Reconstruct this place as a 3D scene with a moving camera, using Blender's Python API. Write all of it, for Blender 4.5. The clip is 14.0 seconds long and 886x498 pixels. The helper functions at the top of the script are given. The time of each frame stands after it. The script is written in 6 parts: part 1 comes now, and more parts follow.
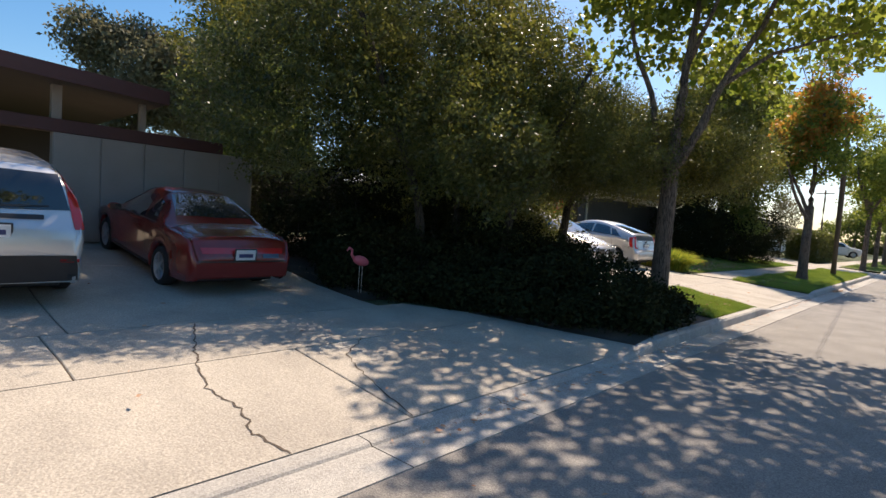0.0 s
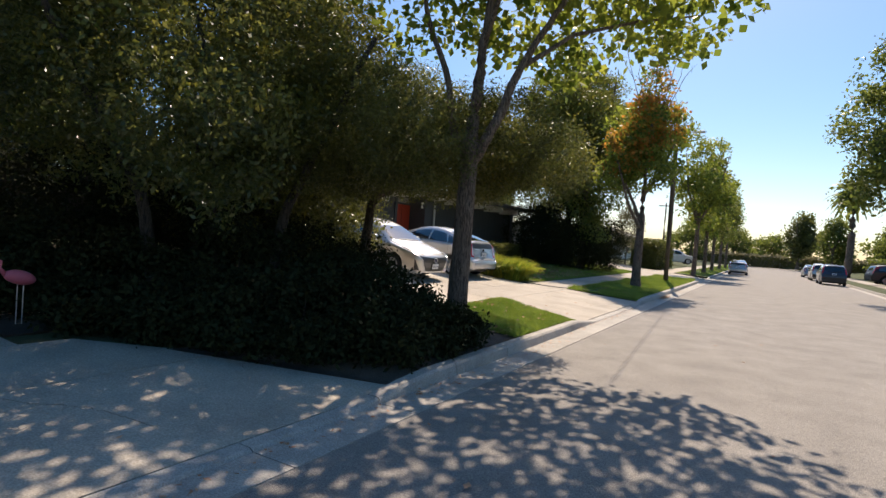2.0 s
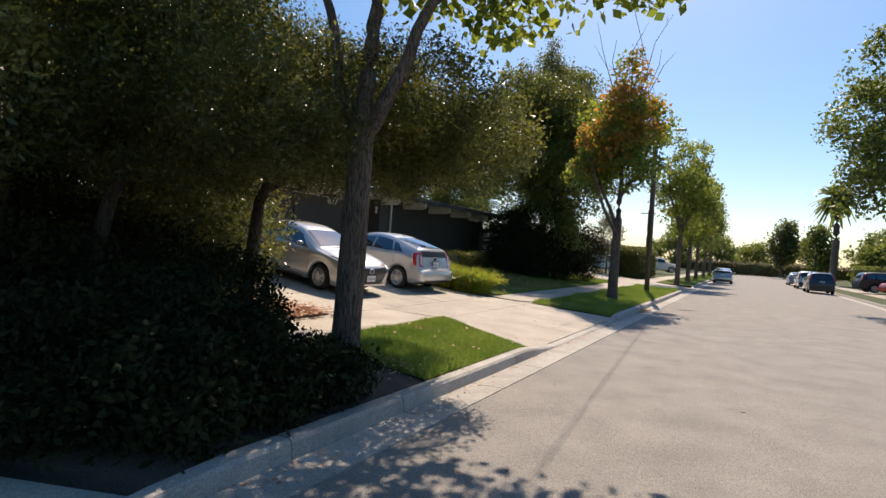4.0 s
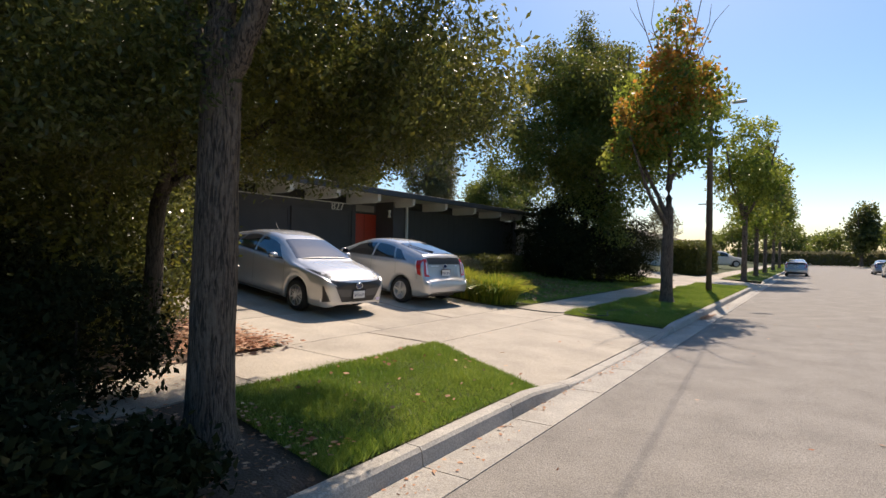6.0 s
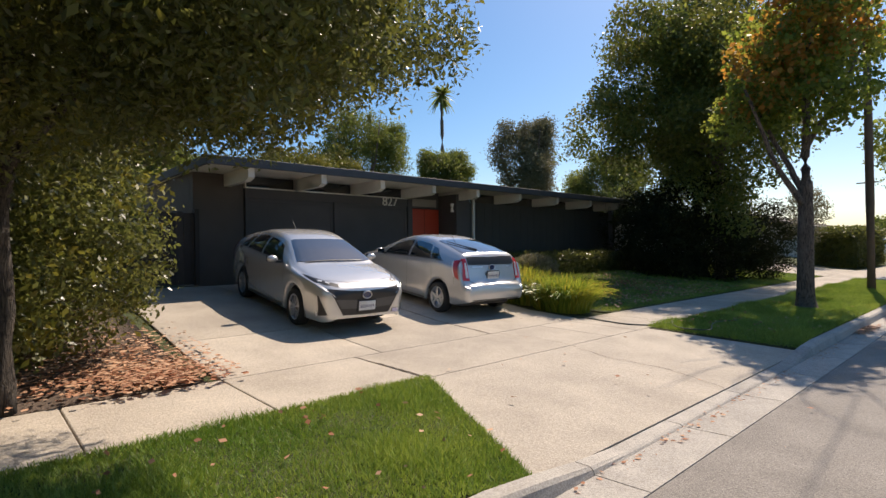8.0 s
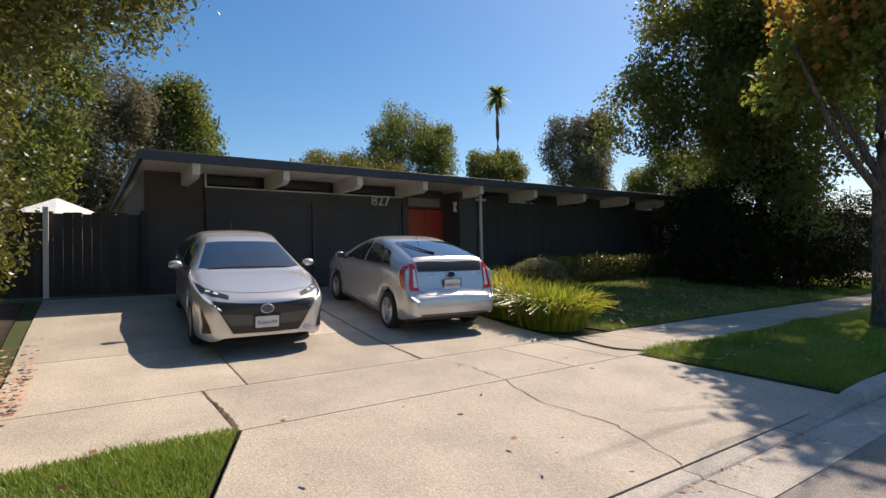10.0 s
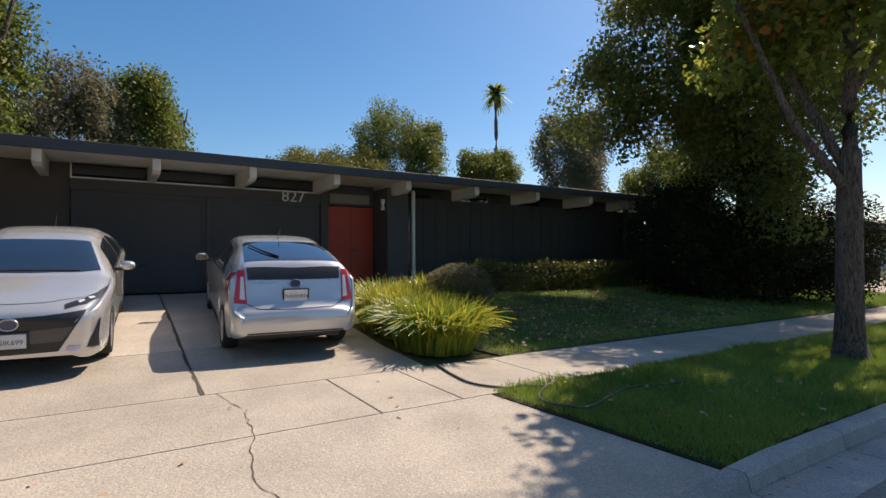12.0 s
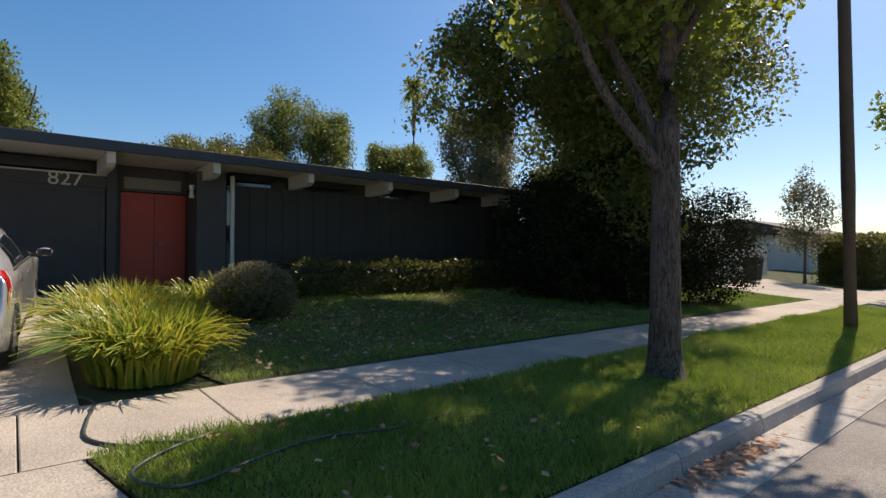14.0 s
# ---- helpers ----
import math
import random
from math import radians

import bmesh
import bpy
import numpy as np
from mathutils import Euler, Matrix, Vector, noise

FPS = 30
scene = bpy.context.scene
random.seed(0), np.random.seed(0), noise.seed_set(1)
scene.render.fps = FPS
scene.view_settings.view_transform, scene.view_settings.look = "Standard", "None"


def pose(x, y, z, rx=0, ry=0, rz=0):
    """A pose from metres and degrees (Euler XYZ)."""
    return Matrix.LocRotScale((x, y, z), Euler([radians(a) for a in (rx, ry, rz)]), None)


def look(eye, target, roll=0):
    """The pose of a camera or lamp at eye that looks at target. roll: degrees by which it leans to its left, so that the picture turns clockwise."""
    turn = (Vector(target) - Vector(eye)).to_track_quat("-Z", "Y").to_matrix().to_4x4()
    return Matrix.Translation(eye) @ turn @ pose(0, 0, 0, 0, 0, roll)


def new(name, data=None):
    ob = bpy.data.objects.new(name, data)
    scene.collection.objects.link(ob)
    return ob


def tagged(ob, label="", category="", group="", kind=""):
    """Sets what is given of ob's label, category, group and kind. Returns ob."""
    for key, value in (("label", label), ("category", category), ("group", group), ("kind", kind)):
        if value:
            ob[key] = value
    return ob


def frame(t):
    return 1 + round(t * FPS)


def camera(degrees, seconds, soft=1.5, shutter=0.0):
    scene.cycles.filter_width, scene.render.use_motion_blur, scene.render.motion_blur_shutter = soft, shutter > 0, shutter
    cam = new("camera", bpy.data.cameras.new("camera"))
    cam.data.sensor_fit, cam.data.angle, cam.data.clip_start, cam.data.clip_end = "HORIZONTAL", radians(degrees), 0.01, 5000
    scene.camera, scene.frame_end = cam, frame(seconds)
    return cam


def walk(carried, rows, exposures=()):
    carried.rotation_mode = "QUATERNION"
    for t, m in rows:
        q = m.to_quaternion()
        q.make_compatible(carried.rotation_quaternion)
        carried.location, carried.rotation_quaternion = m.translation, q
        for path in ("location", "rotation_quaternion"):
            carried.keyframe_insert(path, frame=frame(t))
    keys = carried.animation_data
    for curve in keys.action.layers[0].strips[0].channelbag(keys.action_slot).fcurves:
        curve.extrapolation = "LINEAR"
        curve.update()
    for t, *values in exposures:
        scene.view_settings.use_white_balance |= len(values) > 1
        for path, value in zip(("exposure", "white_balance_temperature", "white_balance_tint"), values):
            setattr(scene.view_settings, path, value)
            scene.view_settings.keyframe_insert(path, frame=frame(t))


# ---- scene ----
cam = camera(80.0, 14.0)
# seconds, x, y, z, yaw, pitch, roll
ROWS = [
    (0.0, -0.02, 0.64, 1.66, 43.6, -3.2, -3.95),
    (0.5, 0.14, 1.30, 1.675, 39.0, -3.08, -3.92),
    (1.0, 0.23, 1.98, 1.70, 35.45, -2.62, -3.93),
    (1.5, 0.262, 2.73, 1.69, 32.167, -1.689, -4.042),
    (2.0, 0.227, 3.448, 1.683, 31.047, -1.256, -4.076),
    (2.5, 0.187, 4.148, 1.683, 30.198, -1.067, -4.131),
    (3.0, 0.135, 4.84, 1.682, 29.715, -0.75, -4.085),
    (3.5, 0.088, 5.498, 1.677, 29.463, -0.521, -3.961),
    (4.0, 0.024, 6.161, 1.679, 29.602, -0.077, -3.708),
    (6.5, -0.481, 9.527, 1.703, 37.896, 0.359, -0.202),
    (7.0, -0.617, 10.24, 1.702, 41.341, 0.358, 0.241),
    (7.5, -0.704, 10.989, 1.695, 44.809, 0.184, 0.634),
    (8.0, -0.708, 11.754, 1.683, 47.54, 0.207, 0.837),
    (10.5, -0.818, 15.333, 1.604, 57.362, 1.077, 1.051),
    (11.0, -0.873, 16.048, 1.604, 58.683, 1.093, 0.829),
    (11.5, -0.892, 16.754, 1.618, 58.903, 1.202, 0.584),
    (12.0, -0.881, 17.501, 1.632, 57.422, 1.258, 0.301),
    (12.5, -0.852, 18.237, 1.637, 56.503, 1.234, 0.199),
    (13.0, -0.868, 18.994, 1.625, 55.618, 1.18, 0.184),
    (13.5, -0.877, 19.763, 1.605, 53.317, 1.2, 0.231),
    (14.0, -0.94, 20.504, 1.586, 50.803, 1.24, 0.105),
]
walk(cam, [(t, pose(x, y, z, 90 + pitch, roll, yaw)) for t, x, y, z, yaw, pitch, roll in ROWS],
     exposures=[(0.0, 0.38, 7100, 15), (2.0, 0.27, 7100, 15), (6.5, 0.15, 7000, 15), (14.0, 0.08, 7000, 16)])

# ---- sky and sun ----
SUN_EL, SUN_AZ = radians(51), math.atan2(-0.2, 0.98)
world = bpy.data.worlds.new("sky")
scene.world = world
world.use_nodes = True
wn = world.node_tree.nodes
sky = wn.new("ShaderNodeTexSky")
sky.sky_type, sky.sun_disc = "NISHITA", False
sky.sun_elevation, sky.sun_rotation = SUN_EL, SUN_AZ
sky.air_density, sky.dust_density, sky.ozone_density = 1.0, 0.85, 3.2
wn["Background"].inputs["Strength"].default_value = 0.132
tint = wn.new("ShaderNodeHueSaturation")
tint.inputs["Hue"].default_value, tint.inputs["Saturation"].default_value = 0.496, 1.32
world.node_tree.links.new(sky.outputs["Color"], tint.inputs["Color"])
world.node_tree.links.new(tint.outputs["Color"], wn["Background"].inputs["Color"])
sun_data = bpy.data.lights.new("sun", "SUN")
sun_data.energy, sun_data.angle, sun_data.color = 5.5, radians(0.53), (1.0, 0.915, 0.79)
sun = new("sun", sun_data)
to_sun = Vector((math.sin(SUN_AZ) * math.cos(SUN_EL), math.cos(SUN_AZ) * math.cos(SUN_EL), math.sin(SUN_EL)))
sun.matrix_world = look(to_sun * 60, (0, 0, 0))


# ---- materials ----
def mat(name, c1, c2=None, rough=0.8, metal=0.0, scale=6.0, fine=90.0, bump=0.3, spec=0.5, coat=0.0, mix=0.6, island=False, piece=0.0, dist=0.01, speck=0.0, grit=120.0):
    m = bpy.data.materials.new(name)
    m.use_nodes = True
    n, l = m.node_tree.nodes, m.node_tree.links
    b = n["Principled BSDF"]
    c2 = c2 or tuple(v * 0.75 for v in c1)
    tc = n.new("ShaderNodeTexCoord")
    big, small = n.new("ShaderNodeTexNoise"), n.new("ShaderNodeTexNoise")
    big.inputs["Scale"].default_value, small.inputs["Scale"].default_value = scale, fine
    big.inputs["Detail"].default_value, small.inputs["Detail"].default_value = 6, 3
    for t in (big, small):
        l.new(tc.outputs["Object"], t.inputs["Vector"])
    add = n.new("ShaderNodeMath")
    add.operation = "ADD"
    l.new(big.outputs["Fac"], add.inputs[0])
    l.new(small.outputs["Fac"], add.inputs[1])
    ramp = n.new("ShaderNodeMapRange")
    ramp.inputs["From Min"].default_value, ramp.inputs["From Max"].default_value = 1 - mix / 2, 1 + mix / 2
    l.new(add.outputs[0], ramp.inputs["Value"])
    mx = n.new("ShaderNodeMix")
    mx.data_type = "RGBA"
    mx.inputs["A"].default_value, mx.inputs["B"].default_value = (*c1, 1), (*c2, 1)
    l.new(ramp.outputs[0], mx.inputs["Factor"])
    col = mx.outputs["Result"]
    if island or piece:
        src = n.new("ShaderNodeNewGeometry").outputs["Random Per Island"] if island else n.new("ShaderNodeObjectInfo").outputs["Random"]
        mr = n.new("ShaderNodeMapRange")
        mr.inputs["To Min"].default_value, mr.inputs["To Max"].default_value = 1 - (piece or 0.35), 1 + (piece or 0.35)
        l.new(src, mr.inputs["Value"])
        hv = n.new("ShaderNodeHueSaturation")
        l.new(mr.outputs[0], hv.inputs["Value"])
        l.new(col, hv.inputs["Color"])
        col = hv.outputs["Color"]
    if speck:
        vo = n.new("ShaderNodeTexVoronoi")
        vo.inputs["Scale"].default_value = grit
        l.new(tc.outputs["Object"], vo.inputs["Vector"])
        gr = n.new("ShaderNodeSeparateColor")
        l.new(vo.outputs["Color"], gr.inputs[0])
        sr = n.new("ShaderNodeMapRange")
        sr.inputs["To Min"].default_value, sr.inputs["To Max"].default_value = 1 - speck, 1 + speck
        l.new(gr.outputs[0], sr.inputs["Value"])
        sp = n.new("ShaderNodeHueSaturation")
        l.new(sr.outputs[0], sp.inputs["Value"])
        l.new(col, sp.inputs["Color"])
        col = sp.outputs["Color"]
    l.new(col, b.inputs["Base Color"])
    b.inputs["Roughness"].default_value, b.inputs["Metallic"].default_value = rough, metal
    b.inputs["Specular IOR Level"].default_value, b.inputs["Coat Weight"].default_value = spec, coat
    b.inputs["Coat Roughness"].default_value = 0.03
    if bump:
        bp = n.new("ShaderNodeBump")
        bp.inputs["Strength"].default_value, bp.inputs["Distance"].default_value = bump, dist
        l.new(small.outputs["Fac"], bp.inputs["Height"])
        l.new(bp.outputs["Normal"], b.inputs["Normal"])
    return m


def leaf_mat(name, c1, c2, through_light=0.35, rough=0.45, spec=0.5):
    m = bpy.data.materials.new(name)
    m.use_nodes = True
    n, l = m.node_tree.nodes, m.node_tree.links
    b = n["Principled BSDF"]
    g = n.new("ShaderNodeNewGeometry")
    tc = n.new("ShaderNodeTexCoord")
    t = n.new("ShaderNodeTexNoise")
    t.inputs["Scale"].default_value = 0.7
    l.new(tc.outputs["Object"], t.inputs["Vector"])
    ad = n.new("ShaderNodeMath")
    ad.operation = "MULTIPLY_ADD"
    ad.inputs[1].default_value, ad.inputs[2].default_value = 2.2, -1.0
    l.new(t.outputs["Fac"], ad.inputs[0])
    av = n.new("ShaderNodeMath")
    av.operation = "ADD"
    l.new(ad.outputs[0], av.inputs[0])
    l.new(g.outputs["Random Per Island"], av.inputs[1])
    hf = n.new("ShaderNodeMath")
    hf.operation, hf.use_clamp = "MULTIPLY", True
    hf.inputs[1].default_value = 0.6
    l.new(av.outputs[0], hf.inputs[0])
    mx = n.new("ShaderNodeMix")
    mx.data_type = "RGBA"
    mx.inputs["A"].default_value, mx.inputs["B"].default_value = (*c1, 1), (*c2, 1)
    l.new(hf.outputs[0], mx.inputs["Factor"])
    l.new(mx.outputs["Result"], b.inputs["Base Color"])
    b.inputs["Roughness"].default_value, b.inputs["Specular IOR Level"].default_value = rough, spec
    tr = n.new("ShaderNodeBsdfTranslucent")
    hs = n.new("ShaderNodeHueSaturation")
    hs.inputs["Value"].default_value, hs.inputs["Hue"].default_value = 1.6, 0.485
    l.new(mx.outputs["Result"], hs.inputs["Color"])
    l.new(hs.outputs["Color"], tr.inputs["Color"])
    ms = n.new("ShaderNodeMixShader")
    ms.inputs[0].default_value = through_light
    l.new(b.outputs[0], ms.inputs[1])
    l.new(tr.outputs[0], ms.inputs[2])
    l.new(ms.outputs[0], n["Material Output"].inputs["Surface"])
    return m


def bark_mat(name, c1, c2):
    m = mat(name, c1, c2, rough=0.95, scale=5, fine=40, bump=0.0)
    n, l = m.node_tree.nodes, m.node_tree.links
    tc = n.new("ShaderNodeTexCoord")
    mp = n.new("ShaderNodeMapping")
    mp.inputs["Scale"].default_value = (48, 48, 6.0)
    l.new(tc.outputs["Object"], mp.inputs["Vector"])
    v = n.new("ShaderNodeTexNoise")
    v.inputs["Scale"].default_value, v.inputs["Detail"].default_value, v.inputs["Distortion"].default_value = 1.0, 4, 1.2
    l.new(mp.outputs[0], v.inputs["Vector"])
    # crevice shade multiplied into the colour, from the same noise as the bump
    rg = n.new("ShaderNodeMapRange")
    rg.inputs["From Min"].default_value, rg.inputs["From Max"].default_value, rg.inputs["To Min"].default_value = 0.36, 0.56, 0.22
    l.new(v.outputs["Fac"], rg.inputs["Value"])
    dk = n.new("ShaderNodeMix")
    dk.data_type, dk.blend_type = "RGBA", "MULTIPLY"
    dk.inputs["Factor"].default_value = 1.0
    old = n["Principled BSDF"].inputs["Base Color"].links[0].from_socket
    l.new(old, dk.inputs["A"])
    l.new(rg.outputs[0], dk.inputs["B"])
    l.new(dk.outputs["Result"], n["Principled BSDF"].inputs["Base Color"])
    bp = n.new("ShaderNodeBump")
    bp.inputs["Strength"].default_value, bp.inputs["Distance"].default_value = 1.0, 0.06
    l.new(v.outputs["Fac"], bp.inputs["Height"])
    l.new(bp.outputs["Normal"], n["Principled BSDF"].inputs["Normal"])
    return m


def glass_mat(name, tint, rough=0.02, clear=0.5):
    m = bpy.data.materials.new(name)
    m.use_nodes = True
    n, l = m.node_tree.nodes, m.node_tree.links
    b = n["Principled BSDF"]
    b.inputs["Base Color"].default_value = (*tint, 1)
    b.inputs["Roughness"].default_value, b.inputs["IOR"].default_value = rough, 1.5
    b.inputs["Specular IOR Level"].default_value = 0.9
    b.inputs["Coat Weight"].default_value = 0.6
    tr = n.new("ShaderNodeBsdfTransparent")
    tr.inputs["Color"].default_value = (0.75, 0.82, 0.8, 1)
    ms = n.new("ShaderNodeMixShader")
    ms.inputs[0].default_value = clear
    l.new(b.outputs[0], ms.inputs[1])
    l.new(tr.outputs[0], ms.inputs[2])
    l.new(ms.outputs[0], n["Material Output"].inputs["Surface"])
    return m


ASPHALT = mat("asphalt", (0.165, 0.147, 0.13), (0.32, 0.288, 0.252), rough=0.9, scale=1.6, fine=70, bump=1.0, mix=0.9, speck=0.26, grit=125)
CONCRETE = mat("concrete", (0.50, 0.435, 0.352), (0.325, 0.28, 0.228), rough=0.9, scale=1.3, fine=55, bump=0.7, piece=0.09, speck=0.16, grit=90)
KERB_CON = mat("kerb_concrete", (0.47, 0.43, 0.375), (0.33, 0.30, 0.265), rough=0.92, scale=3, fine=110, bump=0.6, piece=0.09, speck=0.2, grit=90)
JOINT = mat("joint_dirt", (0.07, 0.055, 0.045), (0.14, 0.10, 0.07), rough=1, scale=8, fine=60)
SOIL = mat("soil", (0.075, 0.055, 0.04), (0.14, 0.10, 0.075), rough=1, scale=3, fine=50, bump=0.8, dist=0.03)
TURF = mat("turf", (0.042, 0.07, 0.015), (0.09, 0.085, 0.04), rough=1, scale=2.5, fine=70, bump=0.8, dist=0.03)
GRASS = leaf_mat("grass_blades", (0.105, 0.205, 0.022), (0.40, 0.45, 0.09), 0.3, 0.55)
CHARCOAL = mat("charcoal_paint", (0.073, 0.067, 0.066), (0.090, 0.083, 0.080), rough=0.75, scale=2, fine=200, bump=0.15)
BROWN = mat("brown_paint", (0.11, 0.09, 0.075), (0.09, 0.072, 0.06), rough=0.8, scale=2, fine=150, bump=0.2)
WING = mat("dark_green_paint", (0.068, 0.066, 0.058), (0.055, 0.054, 0.049), rough=0.8, scale=2, fine=150, bump=0.2)
TRIM = mat("cream_paint", (0.72, 0.69, 0.62), (0.64, 0.60, 0.53), rough=0.6, scale=2, fine=120, bump=0.1)
FASCIA = mat("slate_fascia", (0.045, 0.052, 0.062), (0.06, 0.066, 0.075), rough=0.6, scale=2, fine=100, bump=0.1)
GRAVEL = mat("roof_gravel", (0.35, 0.33, 0.3), (0.25, 0.23, 0.2), rough=1, scale=3, fine=120, bump=0.8)
RED_DOOR = mat("red_orange_paint", (0.52, 0.055, 0.02), (0.46, 0.045, 0.018), rough=0.45, scale=2, fine=60, bump=0.05)
WHITE = mat("white_stucco", (0.78, 0.76, 0.72), (0.7, 0.68, 0.63), rough=0.9, scale=2, fine=120, bump=0.3)
TAUPE = mat("taupe_siding", (0.34, 0.30, 0.265), (0.28, 0.25, 0.22), rough=0.85, scale=2, fine=120, bump=0.3)
MAROON = mat("maroon_beam", (0.10, 0.035, 0.03), (0.075, 0.03, 0.026), rough=0.6, scale=3, fine=80, bump=0.2)
FENCE = mat("weathered_dark_wood", (0.07, 0.055, 0.045), (0.05, 0.042, 0.036), rough=0.9, scale=4, fine=60, bump=0.5, piece=0.2)
DARK = mat("dark_interior", (0.02, 0.02, 0.02), rough=0.9)
BARK = bark_mat("ridged_bark", (0.17, 0.122, 0.092), (0.25, 0.19, 0.145))
BARK_DK = bark_mat("dark_bark", (0.07, 0.055, 0.045), (0.11, 0.09, 0.07))
POLE = mat("weathered_pole_wood", (0.17, 0.115, 0.08), (0.11, 0.08, 0.06), rough=0.9, scale=4, fine=70, bump=0.5)
LEAF_DARK = leaf_mat("dark_evergreen_leaf", (0.040, 0.054, 0.014), (0.18, 0.19, 0.05), 0.52, 0.3)
# leaf with the shade under the canopy put into its colour
LEAF_SHADE = leaf_mat("shade_dark_leaf", (0.014, 0.019, 0.007), (0.042, 0.046, 0.016), 0.1, 0.75, 0.12)
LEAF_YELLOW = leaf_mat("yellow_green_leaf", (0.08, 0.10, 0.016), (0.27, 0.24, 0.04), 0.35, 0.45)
LEAF_LIGHT = leaf_mat("light_green_leaf", (0.075, 0.125, 0.016), (0.28, 0.30, 0.05), 0.6, 0.42)
LEAF_MID = leaf_mat("mid_green_leaf", (0.06, 0.092, 0.018), (0.21, 0.235, 0.05), 0.56, 0.42)
LEAF_RUST = leaf_mat("rust_orange_leaf", (0.27, 0.20, 0.03), (0.45, 0.18, 0.03), 0.6, 0.5)
LEAF_GREY = leaf_mat("grey_green_leaf", (0.11, 0.115, 0.055), (0.24, 0.21, 0.12), 0.35, 0.65)
LEAF_BLADE = leaf_mat("strap_leaf", (0.09, 0.17, 0.02), (0.46, 0.46, 0.06), 0.35, 0.35)
LEAF_GOLD = leaf_mat("yellowed_strap_leaf", (0.30, 0.27, 0.03), (0.62, 0.52, 0.08), 0.35, 0.4)
LITTER = leaf_mat("dry_leaf", (0.34, 0.13, 0.06), (0.74, 0.50, 0.32), 0.1, 0.8)
TYRE = mat("tyre_rubber", (0.02, 0.02, 0.02), rough=0.8, fine=60)
ALLOY = mat("alloy_silver", (0.62, 0.62, 0.63), (0.55, 0.55, 0.56), rough=0.3, metal=0.9, bump=0)
SILVER = mat("silver_car_paint", (0.62, 0.615, 0.61), (0.59, 0.585, 0.58), rough=0.27, metal=0.55, coat=0.8, bump=0)
CHAMPAGNE = mat("warm_silver_car_paint", (0.66, 0.648, 0.628), (0.63, 0.618, 0.60), rough=0.27, metal=0.55, coat=0.8, bump=0)
CAR_RED = mat("red_car_paint", (0.22, 0.016, 0.010), (0.18, 0.013, 0.009), rough=0.25, coat=0.7, bump=0)
CAR_BLUE = mat("dark_blue_car_paint", (0.03, 0.045, 0.08), (0.025, 0.035, 0.06), rough=0.3, coat=0.8, bump=0)
BLACK = mat("black_plastic", (0.018, 0.018, 0.019), (0.025, 0.025, 0.026), rough=0.4, bump=0.05)
DARK_GLASS = glass_mat("dark_window_glass", (0.012, 0.014, 0.016), 0.03, 0.0)
AUTO_GLASS = glass_mat("tinted_auto_glass", (0.014, 0.02, 0.026), 0.012, 0.0)
AUTO_GLASS.node_tree.nodes["Principled BSDF"].inputs["IOR"].default_value = 1.7
AUTO_GLASS.node_tree.nodes["Principled BSDF"].inputs["Coat Weight"].default_value = 1.0
GUNMETAL = mat("dark_grey_grille", (0.06, 0.062, 0.065), (0.045, 0.046, 0.05), rough=0.3, coat=0.5, bump=0)
EMBLEM_BLUE = mat("badge_blue", (0.02, 0.04, 0.12), rough=0.2, coat=0.8, bump=0)
RED_LENS = mat("red_lens", (0.55, 0.02, 0.02), (0.45, 0.015, 0.015), rough=0.12, coat=0.8, bump=0)
CLEAR_LENS = mat("clear_lens", (0.75, 0.76, 0.78), (0.6, 0.6, 0.62), rough=0.1, coat=0.9, bump=0)
PLATE = mat("plate_white", (0.78, 0.78, 0.76), rough=0.4, bump=0)
INK = mat("plate_ink", (0.05, 0.06, 0.16), rough=0.5, bump=0)
PINK = mat("pink_plastic", (0.75, 0.16, 0.2), (0.68, 0.13, 0.17), rough=0.5, bump=0)
HOSE = mat("grey_green_hose", (0.06, 0.07, 0.06), rough=0.5)
ORANGE = mat("orange_cone_plastic", (0.8, 0.12, 0.03), rough=0.5, bump=0)
CANVAS = mat("white_canvas", (0.8, 0.78, 0.73), rough=0.9)


# ---- helpers ----
def mesh_ob(name, verts, faces, material, smooth=False):
    me = bpy.data.meshes.new(name)
    me.from_pydata(verts, [], faces)
    me.update()
    if smooth:
        me.shade_smooth()
    ob = new(name, me)
    if material:
        me.materials.append(material)
    return ob


def bm_ob(name, bm, material, smooth=False):
    bmesh.ops.recalc_face_normals(bm, faces=bm.faces)
    me = bpy.data.meshes.new(name)
    bm.to_mesh(me)
    bm.free()
    if smooth:
        me.shade_smooth()
    me.materials.append(material)
    return new(name, me)


def part(name, bm, material, parent, label="", smooth=False):
    ob = bm_ob(name, bm, material, smooth)
    ob.parent = parent
    if label:
        ob["label"] = label
    return ob


def box_bm(x0, x1, y0, y1, z0, z1, bevel=0.0, bm=None):
    bm = bm or bmesh.new()
    r = bmesh.ops.create_cube(bm, size=1, matrix=Matrix.LocRotScale(((x0 + x1) / 2, (y0 + y1) / 2, (z0 + z1) / 2), None, (x1 - x0, y1 - y0, z1 - z0)))
    if bevel:
        es = list({e for v in r["verts"] for e in v.link_edges})
        bmesh.ops.bevel(bm, geom=es, offset=bevel, segments=1, affect="EDGES")
    return bm


